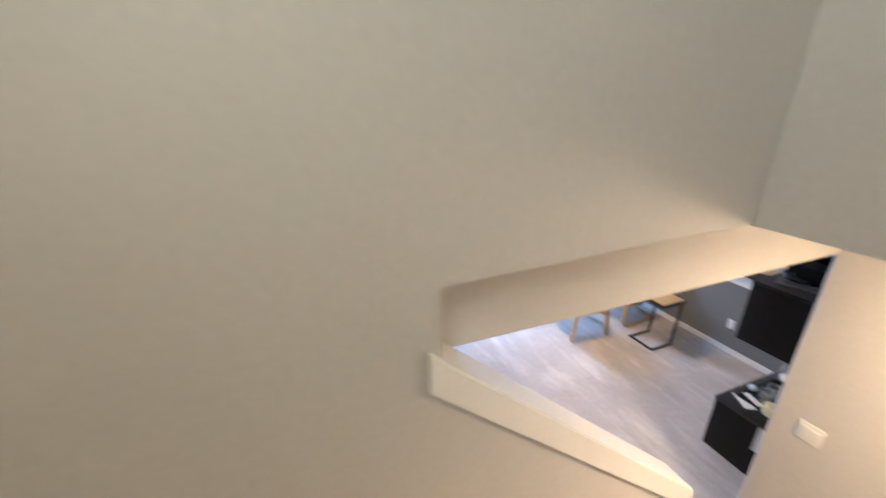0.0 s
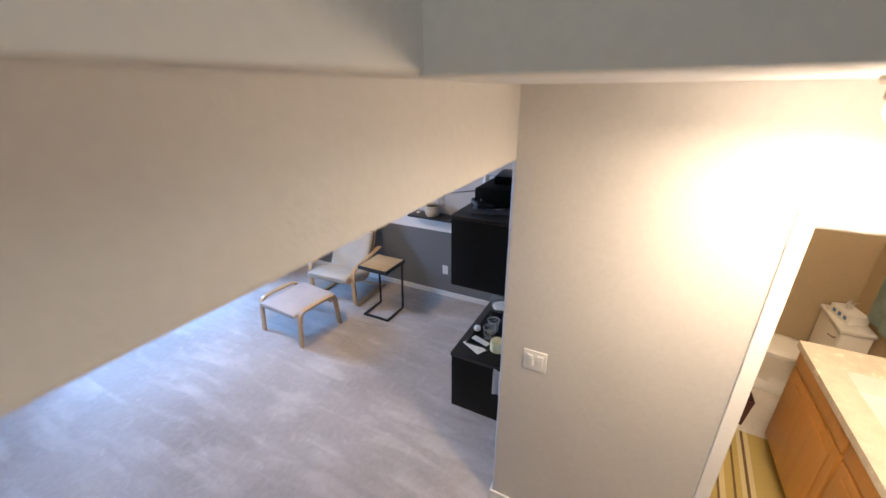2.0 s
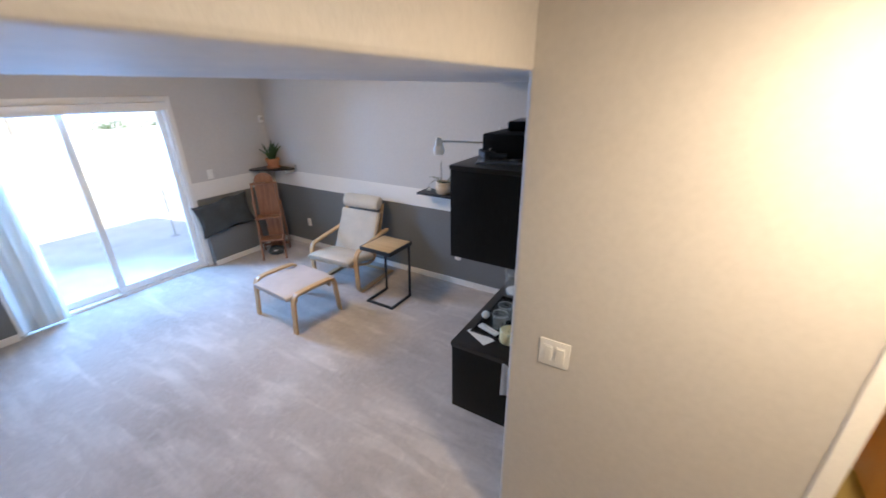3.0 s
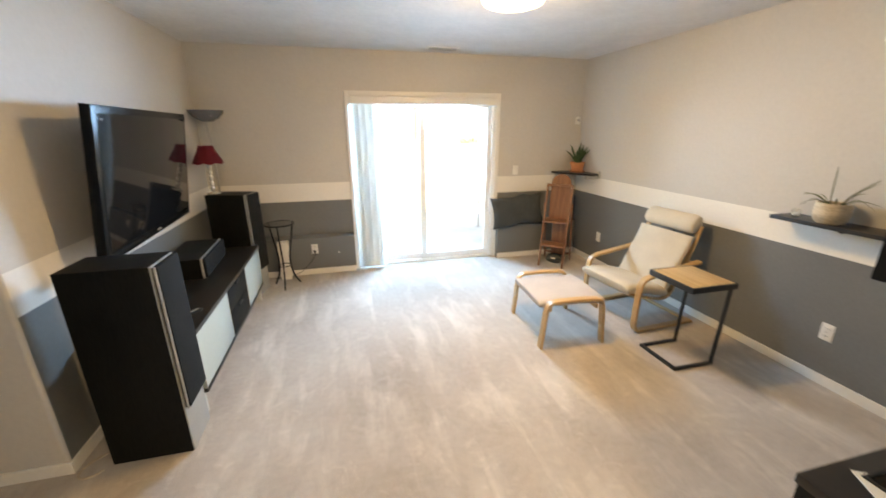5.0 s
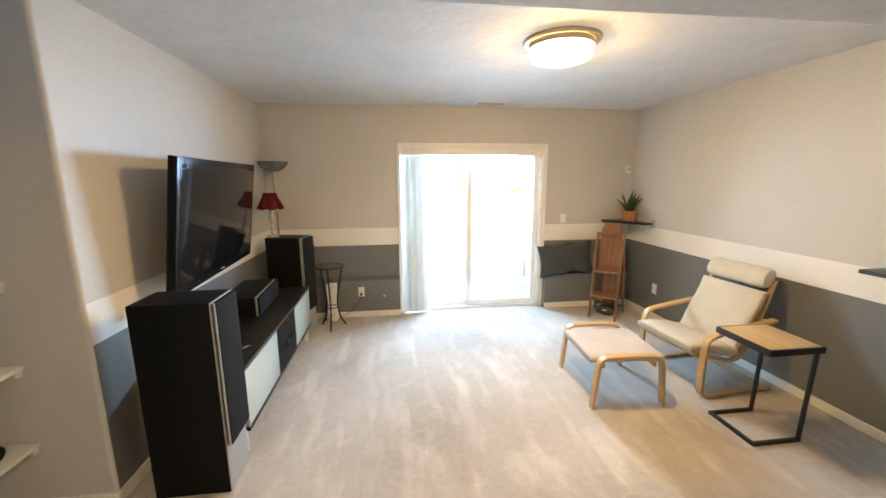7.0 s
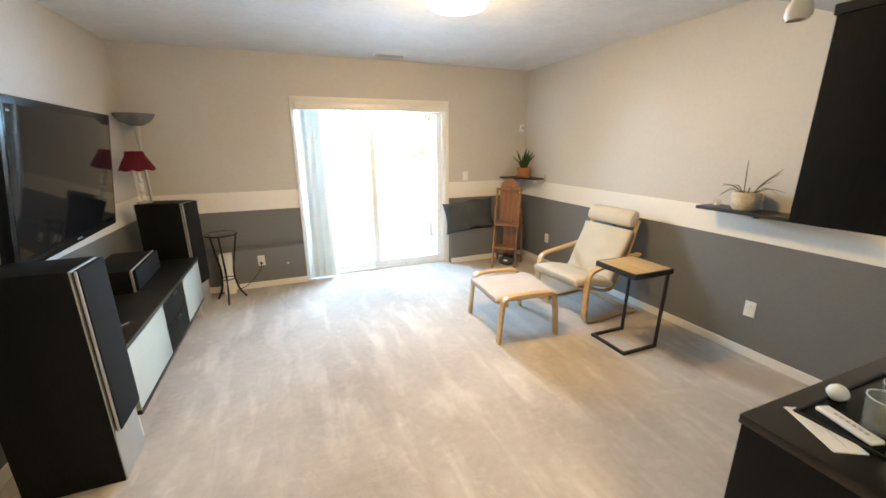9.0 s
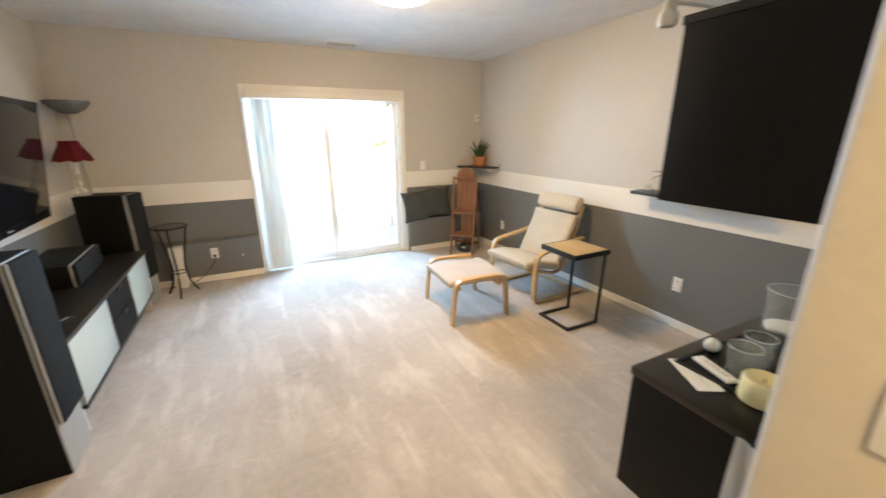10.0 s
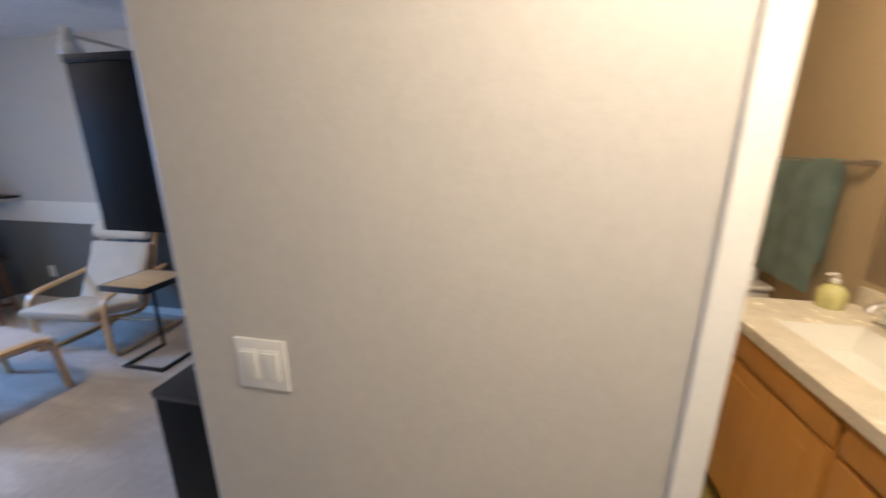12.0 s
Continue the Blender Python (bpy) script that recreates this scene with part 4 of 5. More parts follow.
fs = thing("footstool", "bentwood footstool with a faded pinkish-ecru cushion", "footstool", pose(3.314, 3.165, 0.0, 0, 0, -4))
for s in (-1, 1):
    v = s * 0.305
    line = spline([(-0.262, v, 0.0), (-0.25, v, 0.13), (-0.236, v, 0.29), (-0.222, v, 0.352), (-0.185, v, 0.381), (-0.11, v, 0.388), (0.0, v, 0.390), (0.11, v, 0.388), (0.185, v, 0.381), (0.222, v, 0.352), (0.236, v, 0.29), (0.25, v, 0.13), (0.262, v, 0.0)], 5)
    part("side_frame", sweep(line, [(b, a) for a, b in rect(0.058, 0.024)], (0, 1, 0)), M_BIRCH, fs, "bent birch legs and rail")
for x in (-0.19, 0.19):
    part("cross_rail", sweep([(x, -0.295, 0.315), (x, 0.295, 0.315)], rect(0.02, 0.035)), M_BIRCH, fs)
part("cushion", padded(spline([(-0.275, 0, 0.340), (-0.235, 0, 0.343), (-0.1, 0, 0.345), (0.1, 0, 0.345), (0.235, 0, 0.343), (0.275, 0, 0.340)], 5), 0.545, 0.056), M_STOOLPAD, fs, "ecru cotton pad")

# ---- C-shaped side table ----
ct = thing("side_table", "C-shaped black steel side table with an oak top", "side table", pose(0, 0, 0))
part("top", box(3.758, 2.31, 0.642, 4.098, 2.656, 0.668, bevel=0.002), M_OAKTOP, ct, "oak veneer top")
for b in ((3.745, 2.297, 3.758, 2.669), (4.098, 2.297, 4.111, 2.669), (3.758, 2.297, 4.098, 2.31), (3.758, 2.656, 4.098, 2.669)):
    part("edge_band", box(b[0], b[1], 0.628, b[2], b[3], 0.6675, bevel=0.002), M_BLACKSTEEL, ct, "black steel edge")
SQ = 0.011
for y0, y1 in ((2.374, 2.325), (2.694, 2.645)):
    part("upright", sweep([(4.132, y0, SQ), (4.092, y1, 0.63)], rect(2 * SQ, 2 * SQ), (1, 0, 0)), M_BLACKSTEEL, ct)
    part("foot_rail", box(3.828, y0 - SQ, 0.0, 4.143, y0 + SQ, 2 * SQ, bevel=0.002), M_BLACKSTEEL, ct)
part("foot_bar", box(3.828 - 2 * SQ, 2.374 - SQ, 0.0, 3.828, 2.694 + SQ, 2 * SQ, bevel=0.002), M_BLACKSTEEL, ct)

# ---- corner: ladder chair, shelf, plant, cushion ----
lad = thing("step_ladder_chair", "reddish wooden folding step-stool with arched panel", "step stool", pose(4.03, 4.515, 0.0, 0, 0, -42.5))
# local: y towards the corner, x across
for s in (-1, 1):
    part("front_leg", sweep([(s * 0.143, 0.0, 0.0), (s * 0.144, 0.10, 0.49), (s * 0.147, 0.205, 1.0)], rect(0.042, 0.022), (1, 0, 0)), M_REDWOOD, lad)
    part("rear_leg", sweep([(s * 0.162, 0.385, 0.0), (s * 0.164, 0.27, 0.42), (s * 0.166, 0.18, 0.76)], rect(0.034, 0.018), (1, 0, 0)), M_REDWOOD, lad)
part("seat_step", box(-0.158, 0.085, 0.535, 0.158, 0.30, 0.56, bevel=0.006), M_REDWOOD, lad)
part("lower_step", box(-0.156, 0.025, 0.245, 0.156, 0.22, 0.27, bevel=0.006), M_REDWOOD, lad)
part("top_rail", sweep([(-0.135, 0.203, 0.985), (0.135, 0.203, 0.985)], rect(0.03, 0.028)), M_REDWOOD, lad)
part("cross_rail", sweep([(-0.152, 0.36, 0.09), (0.152, 0.36, 0.09)], rect(0.02, 0.03)), M_REDWOOD, lad)
bm = bmesh.new()
outl = [(-0.118, 0.0), (0.118, 0.0)] + [(0.118 * math.cos(a), 0.44 + 0.115 * math.sin(a)) for a in (math.pi * i / 18 for i in range(19))]
fr = [bm.verts.new((x, 0.225 + z * 0.045, 0.561 + z)) for x, z in outl]
bkf = [bm.verts.new((x, 0.243 + z * 0.045, 0.561 + z)) for x, z in outl]
bm.faces.new(fr), bm.faces.new(bkf[::-1])
for i in range(len(fr)):
    j = (i + 1) % len(fr)
    bm.faces.new((fr[i], bkf[i], bkf[j], fr[j]))
part("back_panel", bm, M_REDWOOD, lad, "arched back panel")
part("lower_panel", box(-0.07, 0.275, 0.08, 0.10, 0.29, 0.533, bevel=0.003), M_REDWOOD, lad)
sack = thing("black_bag", "small black bag on the carpet under the step-stool", "bag", pose(4.17, 4.66, 0.055, 0, 0, -42))
part("body", pillow(0.20, 0.14, 0.12), M_NAVY, sack)
part("tag", box(-0.03, -0.066, 0.0, 0.02, -0.062, 0.025), M_PAPER, sack, "pale tag", False)

csh = thing("corner_shelf", "dark floating corner shelf on a metal bracket", "shelf", pose(XR, YF, 1.09))
bm = bmesh.new()
prof = [(0, 0), (-0.37, 0), (-0.37, -0.12), (-0.10, -0.48), (0, -0.48)]
a = [bm.verts.new((x, y, 0)) for x, y in prof]
b = [bm.verts.new((x, y, 0.022)) for x, y in prof]
bm.faces.new(a), bm.faces.new(b[::-1])
for i in range(5):
    j = (i + 1) % 5
    bm.faces.new((a[i], b[i], b[j], a[j]))
part("board", bm, M_DARKWOOD, csh, smooth=False)
part("bracket", box(-0.012, -0.51, -0.03, -0.001, -0.482, 0.06, bevel=0.003), M_SILVER, csh, "metal bracket")
part("bracket_arm", box(-0.17, -0.478, -0.036, -0.002, -0.45, -0.002, bevel=0.003), M_SILVER, csh)


def blade(base, tip, bend, w, bm):
    mid = (Vector(base) + Vector(tip)) / 2 + Vector(bend)
    line = spline([base, mid, tip], 6)
    side = (Vector(tip) - Vector(base)).cross(Vector((bend[1] + 0.3, -bend[0] + 0.2, 0.1))).normalized()
    L = len(line) - 1
    prev = None
    for i, q in enumerate(line):
        f = i / L
        ww = w * (0.65 + 0.8 * f) * (1 - f ** 3) + 0.0008
        n2 = side.cross(Vector((0, 0, 1))).normalized() if side.cross(Vector((0, 0, 1))).length > 0.01 else Vector((1, 0, 0))
        cur = [bm.verts.new(q - side * ww), bm.verts.new(q + n2 * ww * 0.25), bm.verts.new(q + side * ww)]
        if prev:
            bm.faces.new((prev[0], prev[1], cur[1], cur[0]))
            bm.faces.new((prev[1], prev[2], cur[2], cur[1]))
        prev = cur
    return bm


pl = thing("snake_plant", "spiky green snake plant in a terracotta pot and saucer", "plant", pose(4.51, 4.88, 1.112))
pot = part("pot", lathe([(0, 0.012), (0.068, 0.012), (0.085, 0.10), (0.092, 0.10), (0.092, 0.125), (0.082, 0.125), (0.078, 0.105), (0, 0.105)], 32), M_TERRA, pl, "terracotta pot")
part("saucer", lathe([(0, 0), (0.08, 0), (0.095, 0.02), (0.09, 0.022), (0.075, 0.01), (0, 0.01)], 32), M_TERRA, pl)
part("soil", lathe([(0, 0.112), (0.079, 0.108)], 20), M_SOIL, pl)
rng = random.Random(8)
for k in range(18):
    a, lean = rng.uniform(0, 6.28), rng.uniform(0.01, 0.13)
    h = rng.uniform(0.14, 0.27) - lean * 0.3
    c, s = math.cos(a), math.sin(a)
    bm = blade((0.03 * c, 0.03 * s, 0.105), (0.03 * c + lean * c, 0.03 * s + lean * s, 0.11 + h), (lean * c * -0.15, lean * s * -0.15, 0.01), 0.011, bmesh.new())
    bmesh.ops.solidify(bm, geom=bm.faces[:], thickness=0.002)
    part("leaf", bm, M_LEAF, pl)

pil = thing("throw_pillow", "dark charcoal pillow resting on the grey ledge", "pillow", pose(3.775, 4.985, 0.635, 80, 0, 0) @ Matrix.Rotation(radians(4), 4, "Z"))
bm = pillow(0.72, 0.40, 0.15, n=26, wrinkle=0.016, waist=0.09)
for v in bm.verts:
    v.co.y += 0.012 * math.sin(11 * v.co.x + 0.6) + 0.008 * math.sin(23 * v.co.x)
part("cover", bm, M_NAVY, pil)
part("piping", rod([(0.36 * u * (1 - 0.09 * (1 - v * v)), 0.20 * v * (1 - 0.09 * (1 - u * u)) + 0.012 * math.sin(11 * 0.36 * u * (1 - 0.09 * (1 - v * v)) + 0.6) + 0.008 * math.sin(23 * 0.36 * u * (1 - 0.09 * (1 - v * v))), 0) for u, v in ((-1, k / 6 - 1) for k in range(13))], 0.006, 8), M_BOWL, pil, "paler side seam")
hook = thing("wooden_knob", "small wooden wall knob above the ledge", "knob", pose(3.50, 5.02, 0.462))
part("peg", box(-0.012, -0.012, 0, 0.012, 0.012, 0.11, bevel=0.004), M_REDWOOD, hook)

# ---- wall shelf with spider plant ----
ps = thing("wall_shelf", "dark floating wall shelf holding a potted plant", "shelf", pose(XR, 2.085, 1.085))
part("board", box(-0.21, -0.45, -0.025, 0, 0.36, 0.0, bevel=0.003), M_DARKWOOD, ps)
part("bracket", box(-0.15, -0.02, -0.045, 0, 0.0, -0.0255, bevel=0.002), M_BLACKSTEEL, ps)
sp = thing("spiky_plant", "pale spiky plant in a woven cream pot", "plant", pose(4.53, 2.165, 1.085))
part("pot", lathe([(0, 0), (0.068, 0), (0.082, 0.02), (0.088, 0.06), (0.087, 0.10), (0.082, 0.122), (0.077, 0.122), (0.079, 0.08), (0.06, 0.10), (0, 0.10)], 36, wobble=0.02), M_CERAMIC, sp, "cream woven-look pot")
part("soil", lathe([(0, 0.108), (0.078, 0.102)], 20), M_SOIL, sp)
for dx, dy, dz, arc in ((0.0, 0.01, 0.22, 0.0), (0.01, -0.15, 0.17, 0.015), (-0.03, -0.17, 0.15, 0.02), (-0.02, -0.12, 0.09, 0.02), (-0.05, -0.22, 0.03, 0.03), (-0.03, 0.13, 0.05, 0.02), (0.02, 0.17, 0.03, 0.03), (-0.06, 0.12, -0.03, 0.04), (-0.02, 0.05, 0.05, 0.02), (-0.11, -0.07, 0.04, 0.03), (0.0, -0.10, 0.12, 0.01), (-0.04, -0.19, 0.0, 0.05)):
    n_ = Vector((dx, dy, 0)).normalized() * 0.025
    bm = blade((n_.x, n_.y, 0.105), (n_.x + dx, n_.y + dy, 0.115 + dz), (0, 0, arc), 0.0026, bmesh.new())
    bmesh.ops.solidify(bm, geom=bm.faces[:], thickness=0.001)
    part("leaf", bm, M_LEAF2, sp)
jar = thing("small_glass_jar", "small clear glass jar on the dark shelf", "jar", pose(4.54, 2.36, 1.085))
part("glass", lathe([(0, 0), (0.026, 0), (0.028, 0.03), (0.02, 0.05), (0.018, 0.05), (0.025, 0.03), (0.023, 0.004), (0, 0.004)], 24), M_TUMBLER, jar)
part("stones", lathe([(0, 0.004), (0.021, 0.005), (0.022, 0.018), (0, 0.022)], 12), M_PAPER, jar)

# ---- black cabinets on the return wall ----
def cabinet(m, label, w, d, h, doors):
    ob = thing("wall_cabinet", label, "cabinet", m, "black cabinets")
    part("body", box(0, 0, 0, w, d - 0.02, h, bevel=0.002), M_BLACKCAB, ob)
    part("side_panel", box(-0.018, 0, 0, -0.0005, d, h, bevel=0.0015), M_BLACKCAB, ob)
    for i in range(doors):
        x0, x1 = i * w / doors + 0.003, (i + 1) * w / doors - 0.003
        dd = part("door", box(x0, d - 0.019, 0.003, x1, d, h - 0.003, bevel=0.002), M_BLACKCAB, ob)
        part("handle", box((x0 + x1) / 2 - 0.05, d, h - 0.03, (x0 + x1) / 2 + 0.05, d + 0.012, h - 0.022, bevel=0.002), M_BLACKSTEEL, dd)
    return ob


lowc = cabinet(pose(2.686, YB, 0.415), "black wall-hung lower cabinet with a dark top", 1.20, 0.39, 0.405, 2)
part("top_panel", box(-0.02, 0, 0.4055, 1.202, 0.397, 0.432, bevel=0.002), M_BLACKBROWN, lowc, "glossy black-brown top")
upc = cabinet(pose(2.648, YB, 1.366), "black wall-hung upper cabinet", 1.20, 0.375, 0.40, 2)
part("top_panel", box(-0.02, 0, 0.4005, 1.202, 0.38, 0.42, bevel=0.002), M_BLACKBROWN, upc)
TOPZ, LOWZ = 1.7865, 0.8475
rcv = thing("black_receiver", "black stereo box on top of the upper cabinet", "receiver", pose(3.05, 0.80, TOPZ, 0, 0, 0))
part("case", box(-0.20, -0.14, 0.01, 0.20, 0.14, 0.11, bevel=0.004), M_BLACKASH, rcv)
part("front_panel", box(-0.195, 0.14, 0.014, 0.195, 0.148, 0.106, bevel=0.003), M_TVBEZEL, rcv)
for x in (-0.17, 0.17):
    for y in (-0.11, 0.11):
        part("foot", lathe([(0, 0), (0.014, 0), (0.014, 0.01), (0, 0.01)], 12), M_BLACKSTEEL, rcv).matrix_local = pose(x, y, 0)
tt = thing("game_console", "black rounded device on top of the black box", "device", pose(3.12, 0.80, TOPZ + 0.11, 0, 0, 8))
part("shell", box(-0.13, -0.10, 0, 0.13, 0.10, 0.045, bevel=0.012, seg=3), M_TVBEZEL, tt)
part("slot", box(-0.09, 0.0985, 0.018, 0.05, 0.1005, 0.024), M_BLACKSTEEL, tt, smooth=False)
mg = thing("magazine", "glossy dark magazine lying on the upper cabinet", "magazine", pose(2.79, 0.83, TOPZ, 0, 0, 20))
part("cover", box(-0.07, -0.10, 0, 0.07, 0.10, 0.008, bevel=0.001), M_BOWL, mg)
part("pages", box(-0.068, -0.098, 0.0015, 0.0705, 0.098, 0.0065), M_PAPER, mg, smooth=False)
gm = thing("game_controller", "black game controller on the upper cabinet", "controller", pose(2.87, 0.93, TOPZ, 0, 0, 40))
bm = box(-0.06, -0.03, 0.0, 0.06, 0.03, 0.035, bevel=0.012, seg=3)
part("body", bm, M_BLACKSTEEL, gm)
for s in (-1, 1):
    part("grip", rod(spline([(s * 0.05, 0, 0.02), (s * 0.075, -0.03, 0.016), (s * 0.08, -0.065, 0.014)], 4), 0.014, 10), M_BLACKSTEEL, gm)
    part("stick", lathe([(0, 0.034), (0.006, 0.034), (0.009, 0.045), (0, 0.046)], 12), M_GREYPLASTIC, gm).matrix_local = pose(s * 0.025, -0.008, 0)


def spot(m, label):
    ob = thing("desk_lamp", label, "lamp", m, "clip-on desk lamps")
    part("clamp", box(-0.02, -0.02, 0.0, 0.02, 0.02, 0.035, bevel=0.004), M_PALESILVER, ob)
    part("arm", rod([(0, 0, 0.03), (-0.40, 0.16, 0.075)], 0.0045, 10), M_PALESILVER, ob)
    hd = part("head", lathe([(0, 0.0), (0.016, 0.0), (0.018, -0.02), (0.024, -0.03), (0.024, -0.05), (0, -0.05)], 24), M_PALESILVER, ob)
    hd.matrix_local = pose(-0.41, 0.165, 0.092) @ Matrix.Scale(0.72, 4)
    part("glass_shade", lathe([(0.020, -0.045), (0.034, -0.065), (0.036, -0.09), (0.028, -0.105), (0.024, -0.102), (0.031, -0.088), (0.029, -0.068), (0.016, -0.05)], 24), M_PLASTIC, hd, "frosted glass shade")
    return ob


spot(pose(3.16, 0.955, TOPZ), "pale satin desk lamp with a frosted shade")
spot(pose(3.75, 0.90, TOPZ), "pale satin desk lamp further along the cabinet")

tray = thing("serving_tray", "dark flat tray on the lower cabinet", "tray", pose(3.0, 0.83, LOWZ))
part("base", box(-0.20, -0.15, 0, 0.24, 0.13, 0.004, bevel=0.001), M_TVBEZEL, tray)
part("lip", rod([(-0.2, -0.15, 0.006), (0.24, -0.15, 0.006), (0.24, 0.13, 0.006), (-0.2, 0.13, 0.006)], 0.005, 6, closed=True), M_BLACKSTEEL, tray)
env = thing("envelope", "off-white envelope lying on the cabinet top", "paper", pose(2.792, 0.897, LOWZ, 0, 0, 61))
part("sheet", box(-0.078, -0.036, 0, 0.078, 0.036, 0.003), M_PAPER, env, smooth=False)
part("flap_line", box(-0.06, -0.004, 0.003, 0.06, -0.0025, 0.0034), M_GREYPLASTIC, env, smooth=False)
rmt = thing("white_remote", "white slim remote control on the cabinet top", "remote", pose(2.853, 0.878, LOWZ + 0.0045, 0, 0, 72))
part("case", box(-0.065, -0.019, 0, 0.065, 0.019, 0.012, bevel=0.005, seg=3), M_PLASTIC, rmt)
for k in range(6):
    part("button", lathe([(0, 0.012), (0.0045, 0.012), (0.004, 0.0135), (0, 0.0138)], 10), M_GREYPLASTIC, rmt).matrix_local = pose(-0.04 + 0.014 * k, 0, 0)


def tumbler(m, r, h, label):
    ob = thing("drinking_glass", label, "glass", m, "glasses")
    part("wall", lathe([(0, 0), (r * 0.86, 0), (r, h), (r - 0.002, h), (r * 0.86 - 0.003, 0.008), (0, 0.008)], 32), M_TUMBLER, ob)
    part("rim", rod([((r - 0.001) * math.cos(a), (r - 0.001) * math.sin(a), h) for a in (2 * math.pi * i / 32 for i in range(32))], 0.0014, 6, closed=True), M_CRYSTAL, ob)
    return ob


tumbler(pose(2.915, 0.840, LOWZ + 0.0045), 0.043, 0.085, "clear low drinking glass on the tray")
tumbler(pose(3.005, 0.845, LOWZ + 0.0045), 0.042, 0.09, "clear drinking glass on the tray")
dec = thing("decanter", "clear glass decanter with a round stopper", "decanter", pose(3.10, 0.76, LOWZ + 0.0045))
part("bottle", lathe([(0, 0), (0.05, 0), (0.055, 0.03), (0.05, 0.08), (0.02, 0.12), (0.016, 0.15), (0.02, 0.155), (0.016, 0.157), (0.013, 0.15), (0.046, 0.078), (0.05, 0.03), (0.046, 0.006), (0, 0.006)], 32), M_TUMBLER, dec)
part("stopper", lathe([(0, 0.15), (0.011, 0.15), (0.011, 0.16), (0.024, 0.178), (0.026, 0.195), (0.016, 0.212), (0, 0.216)], 24), M_TUMBLER, dec)
stp = thing("glass_stopper", "frosted round stopper lying on the cabinet", "stopper", pose(2.955, 0.945, LOWZ + 0.0045))
part("ball", lathe([(0, 0), (0.012, 0.004), (0.021, 0.014), (0.024, 0.024), (0.02, 0.036), (0.01, 0.045), (0, 0.047)], 20), M_PAPER, stp)
part("pin", lathe([(0, 0), (0.009, 0), (0.008, 0.025), (0, 0.025)], 12), M_FROST, stp).matrix_local = pose(0.02, 0, 0.012, 0, 90)
cdl = thing("pillar_candle", "thick ivory pillar candle on the cabinet", "candle", pose(2.822, 0.748, LOWZ + 0.0045))
part("wax", lathe([(0, 0), (0.047, 0), (0.049, 0.008), (0.048, 0.062), (0.044, 0.067), (0.034, 0.062), (0.02, 0.055), (0, 0.053)], 32), M_CANDLE, cdl)
part("wick", rod([(0, 0, 0.053), (0.002, 0, 0.066)], 0.0012, 6), M_BLACKSTEEL, cdl)
vs_ = thing("glass_vase", "large clear glass cylinder vase with pale shells", "vase", pose(3.33, 0.90, LOWZ))
part("wall", lathe([(0, 0), (0.072, 0), (0.08, 0.155), (0.077, 0.155), (0.069, 0.008), (0, 0.008)], 40), M_TUMBLER, vs_)
part("rim", rod([(0.0785 * math.cos(a), 0.0785 * math.sin(a), 0.155) for a in (2 * math.pi * i / 40 for i in range(40))], 0.0018, 6, closed=True), M_CRYSTAL, vs_)
part("shells", lathe([(0, 0.009), (0.066, 0.01), (0.067, 0.02), (0.03, 0.032), (0, 0.028)], 14, wobble=0.1), M_PAPER, vs_, "pale shells")
tw = thing("hand_towel", "white hand towel hanging beside the lower cabinet", "towel", pose(2.652, 0.655, 0.84))
bm = bmesh.new()
g = [[bm.verts.new((-0.006 + 0.006 * math.sin(9 * u + 2 * v), -0.03 + 0.085 * u, -0.19 * v)) for u in (k / 8 for k in range(9))] for v in (k / 8 for k in range(9))]
for i in range(8):
    for j in range(8):
        bm.faces.new((g[i][j], g[i][j + 1], g[i + 1][j + 1], g[i + 1][j]))
bmesh.ops.solidify(bm, geom=bm.faces[:], thickness=0.005)
part("cloth", bm, M_PLASTIC, tw)
part("hook", rod(spline([(0.008, 0.0, 0.0), (0.0, 0.0, 0.01), (-0.012, 0.0, 0.006)], 4), 0.003, 6), M_CHROME, tw)

# ---- bathroom ----
BX0, BX1, BY0, BY1 = SW + 0.13, 4.72, -1.60, YB - 0.13
structure("bathroom_floor", box(BX0, BY0, 0.001, BX1, BY1, 0.006), M_BATHFLOOR, "pale vinyl bathroom floor", "floor")
wall("wall_bath_south", [(BX0, BY0 - 0.12, 0, BX1 + 0.12, BY0, HALLC)], M_TAN, "tan painted bathroom wall")
wall("wall_bath_east", [(BX1, BY0, 0, BX1 + 0.12, BY1, HALLC)], M_TAN, "tan painted bathroom wall")
wall("wall_bath_north", [(BX0, BY1 - 0.05, 0.006, BX1, BY1, HALLC)], M_TAN, "tan painted bathroom wall")
structure("ceiling_bath", box(BX0, BY0 - 0.12, HALLC, BX1 + 0.12, BY1, HALLC + 0.1), M_CEIL, "white bathroom ceiling", "ceiling")
dframe = structure("door_2", box(SW - 0.001, BD1 - 0.014, 0.0, SW + 0.131, BD1, BDT), M_TRIM, "white painted bathroom door frame", "door frame")
part("jamb", box(SW - 0.001, BD0, 0.0, SW + 0.131, BD0 + 0.014, BDT), M_TRIM, dframe)
part("head", box(SW - 0.001, BD0 + 0.014, BDT - 0.014, SW + 0.131, BD1 - 0.014, BDT), M_TRIM, dframe)
for b in ((SW - 0.017, BD1 - 0.004, 0, SW, BD1 + 0.043, BDT + 0.045), (SW - 0.017, BD0 - 0.053, 0, SW, BD0 + 0.004, BDT + 0.045), (SW - 0.017, BD0 + 0.004, BDT - 0.004, SW, BD1 - 0.004, BDT + 0.045)):
    part("casing", box(*b, bevel=0.004), M_TRIM, dframe)
for z in (0.25, 1.0, 1.72):
    part("hinge", box(SW + 0.03, BD1 - 0.0175, z - 0.045, SW + 0.085, BD1 - 0.0135, z + 0.045, bevel=0.001), M_NICKEL, dframe, "nickel hinge leaf")

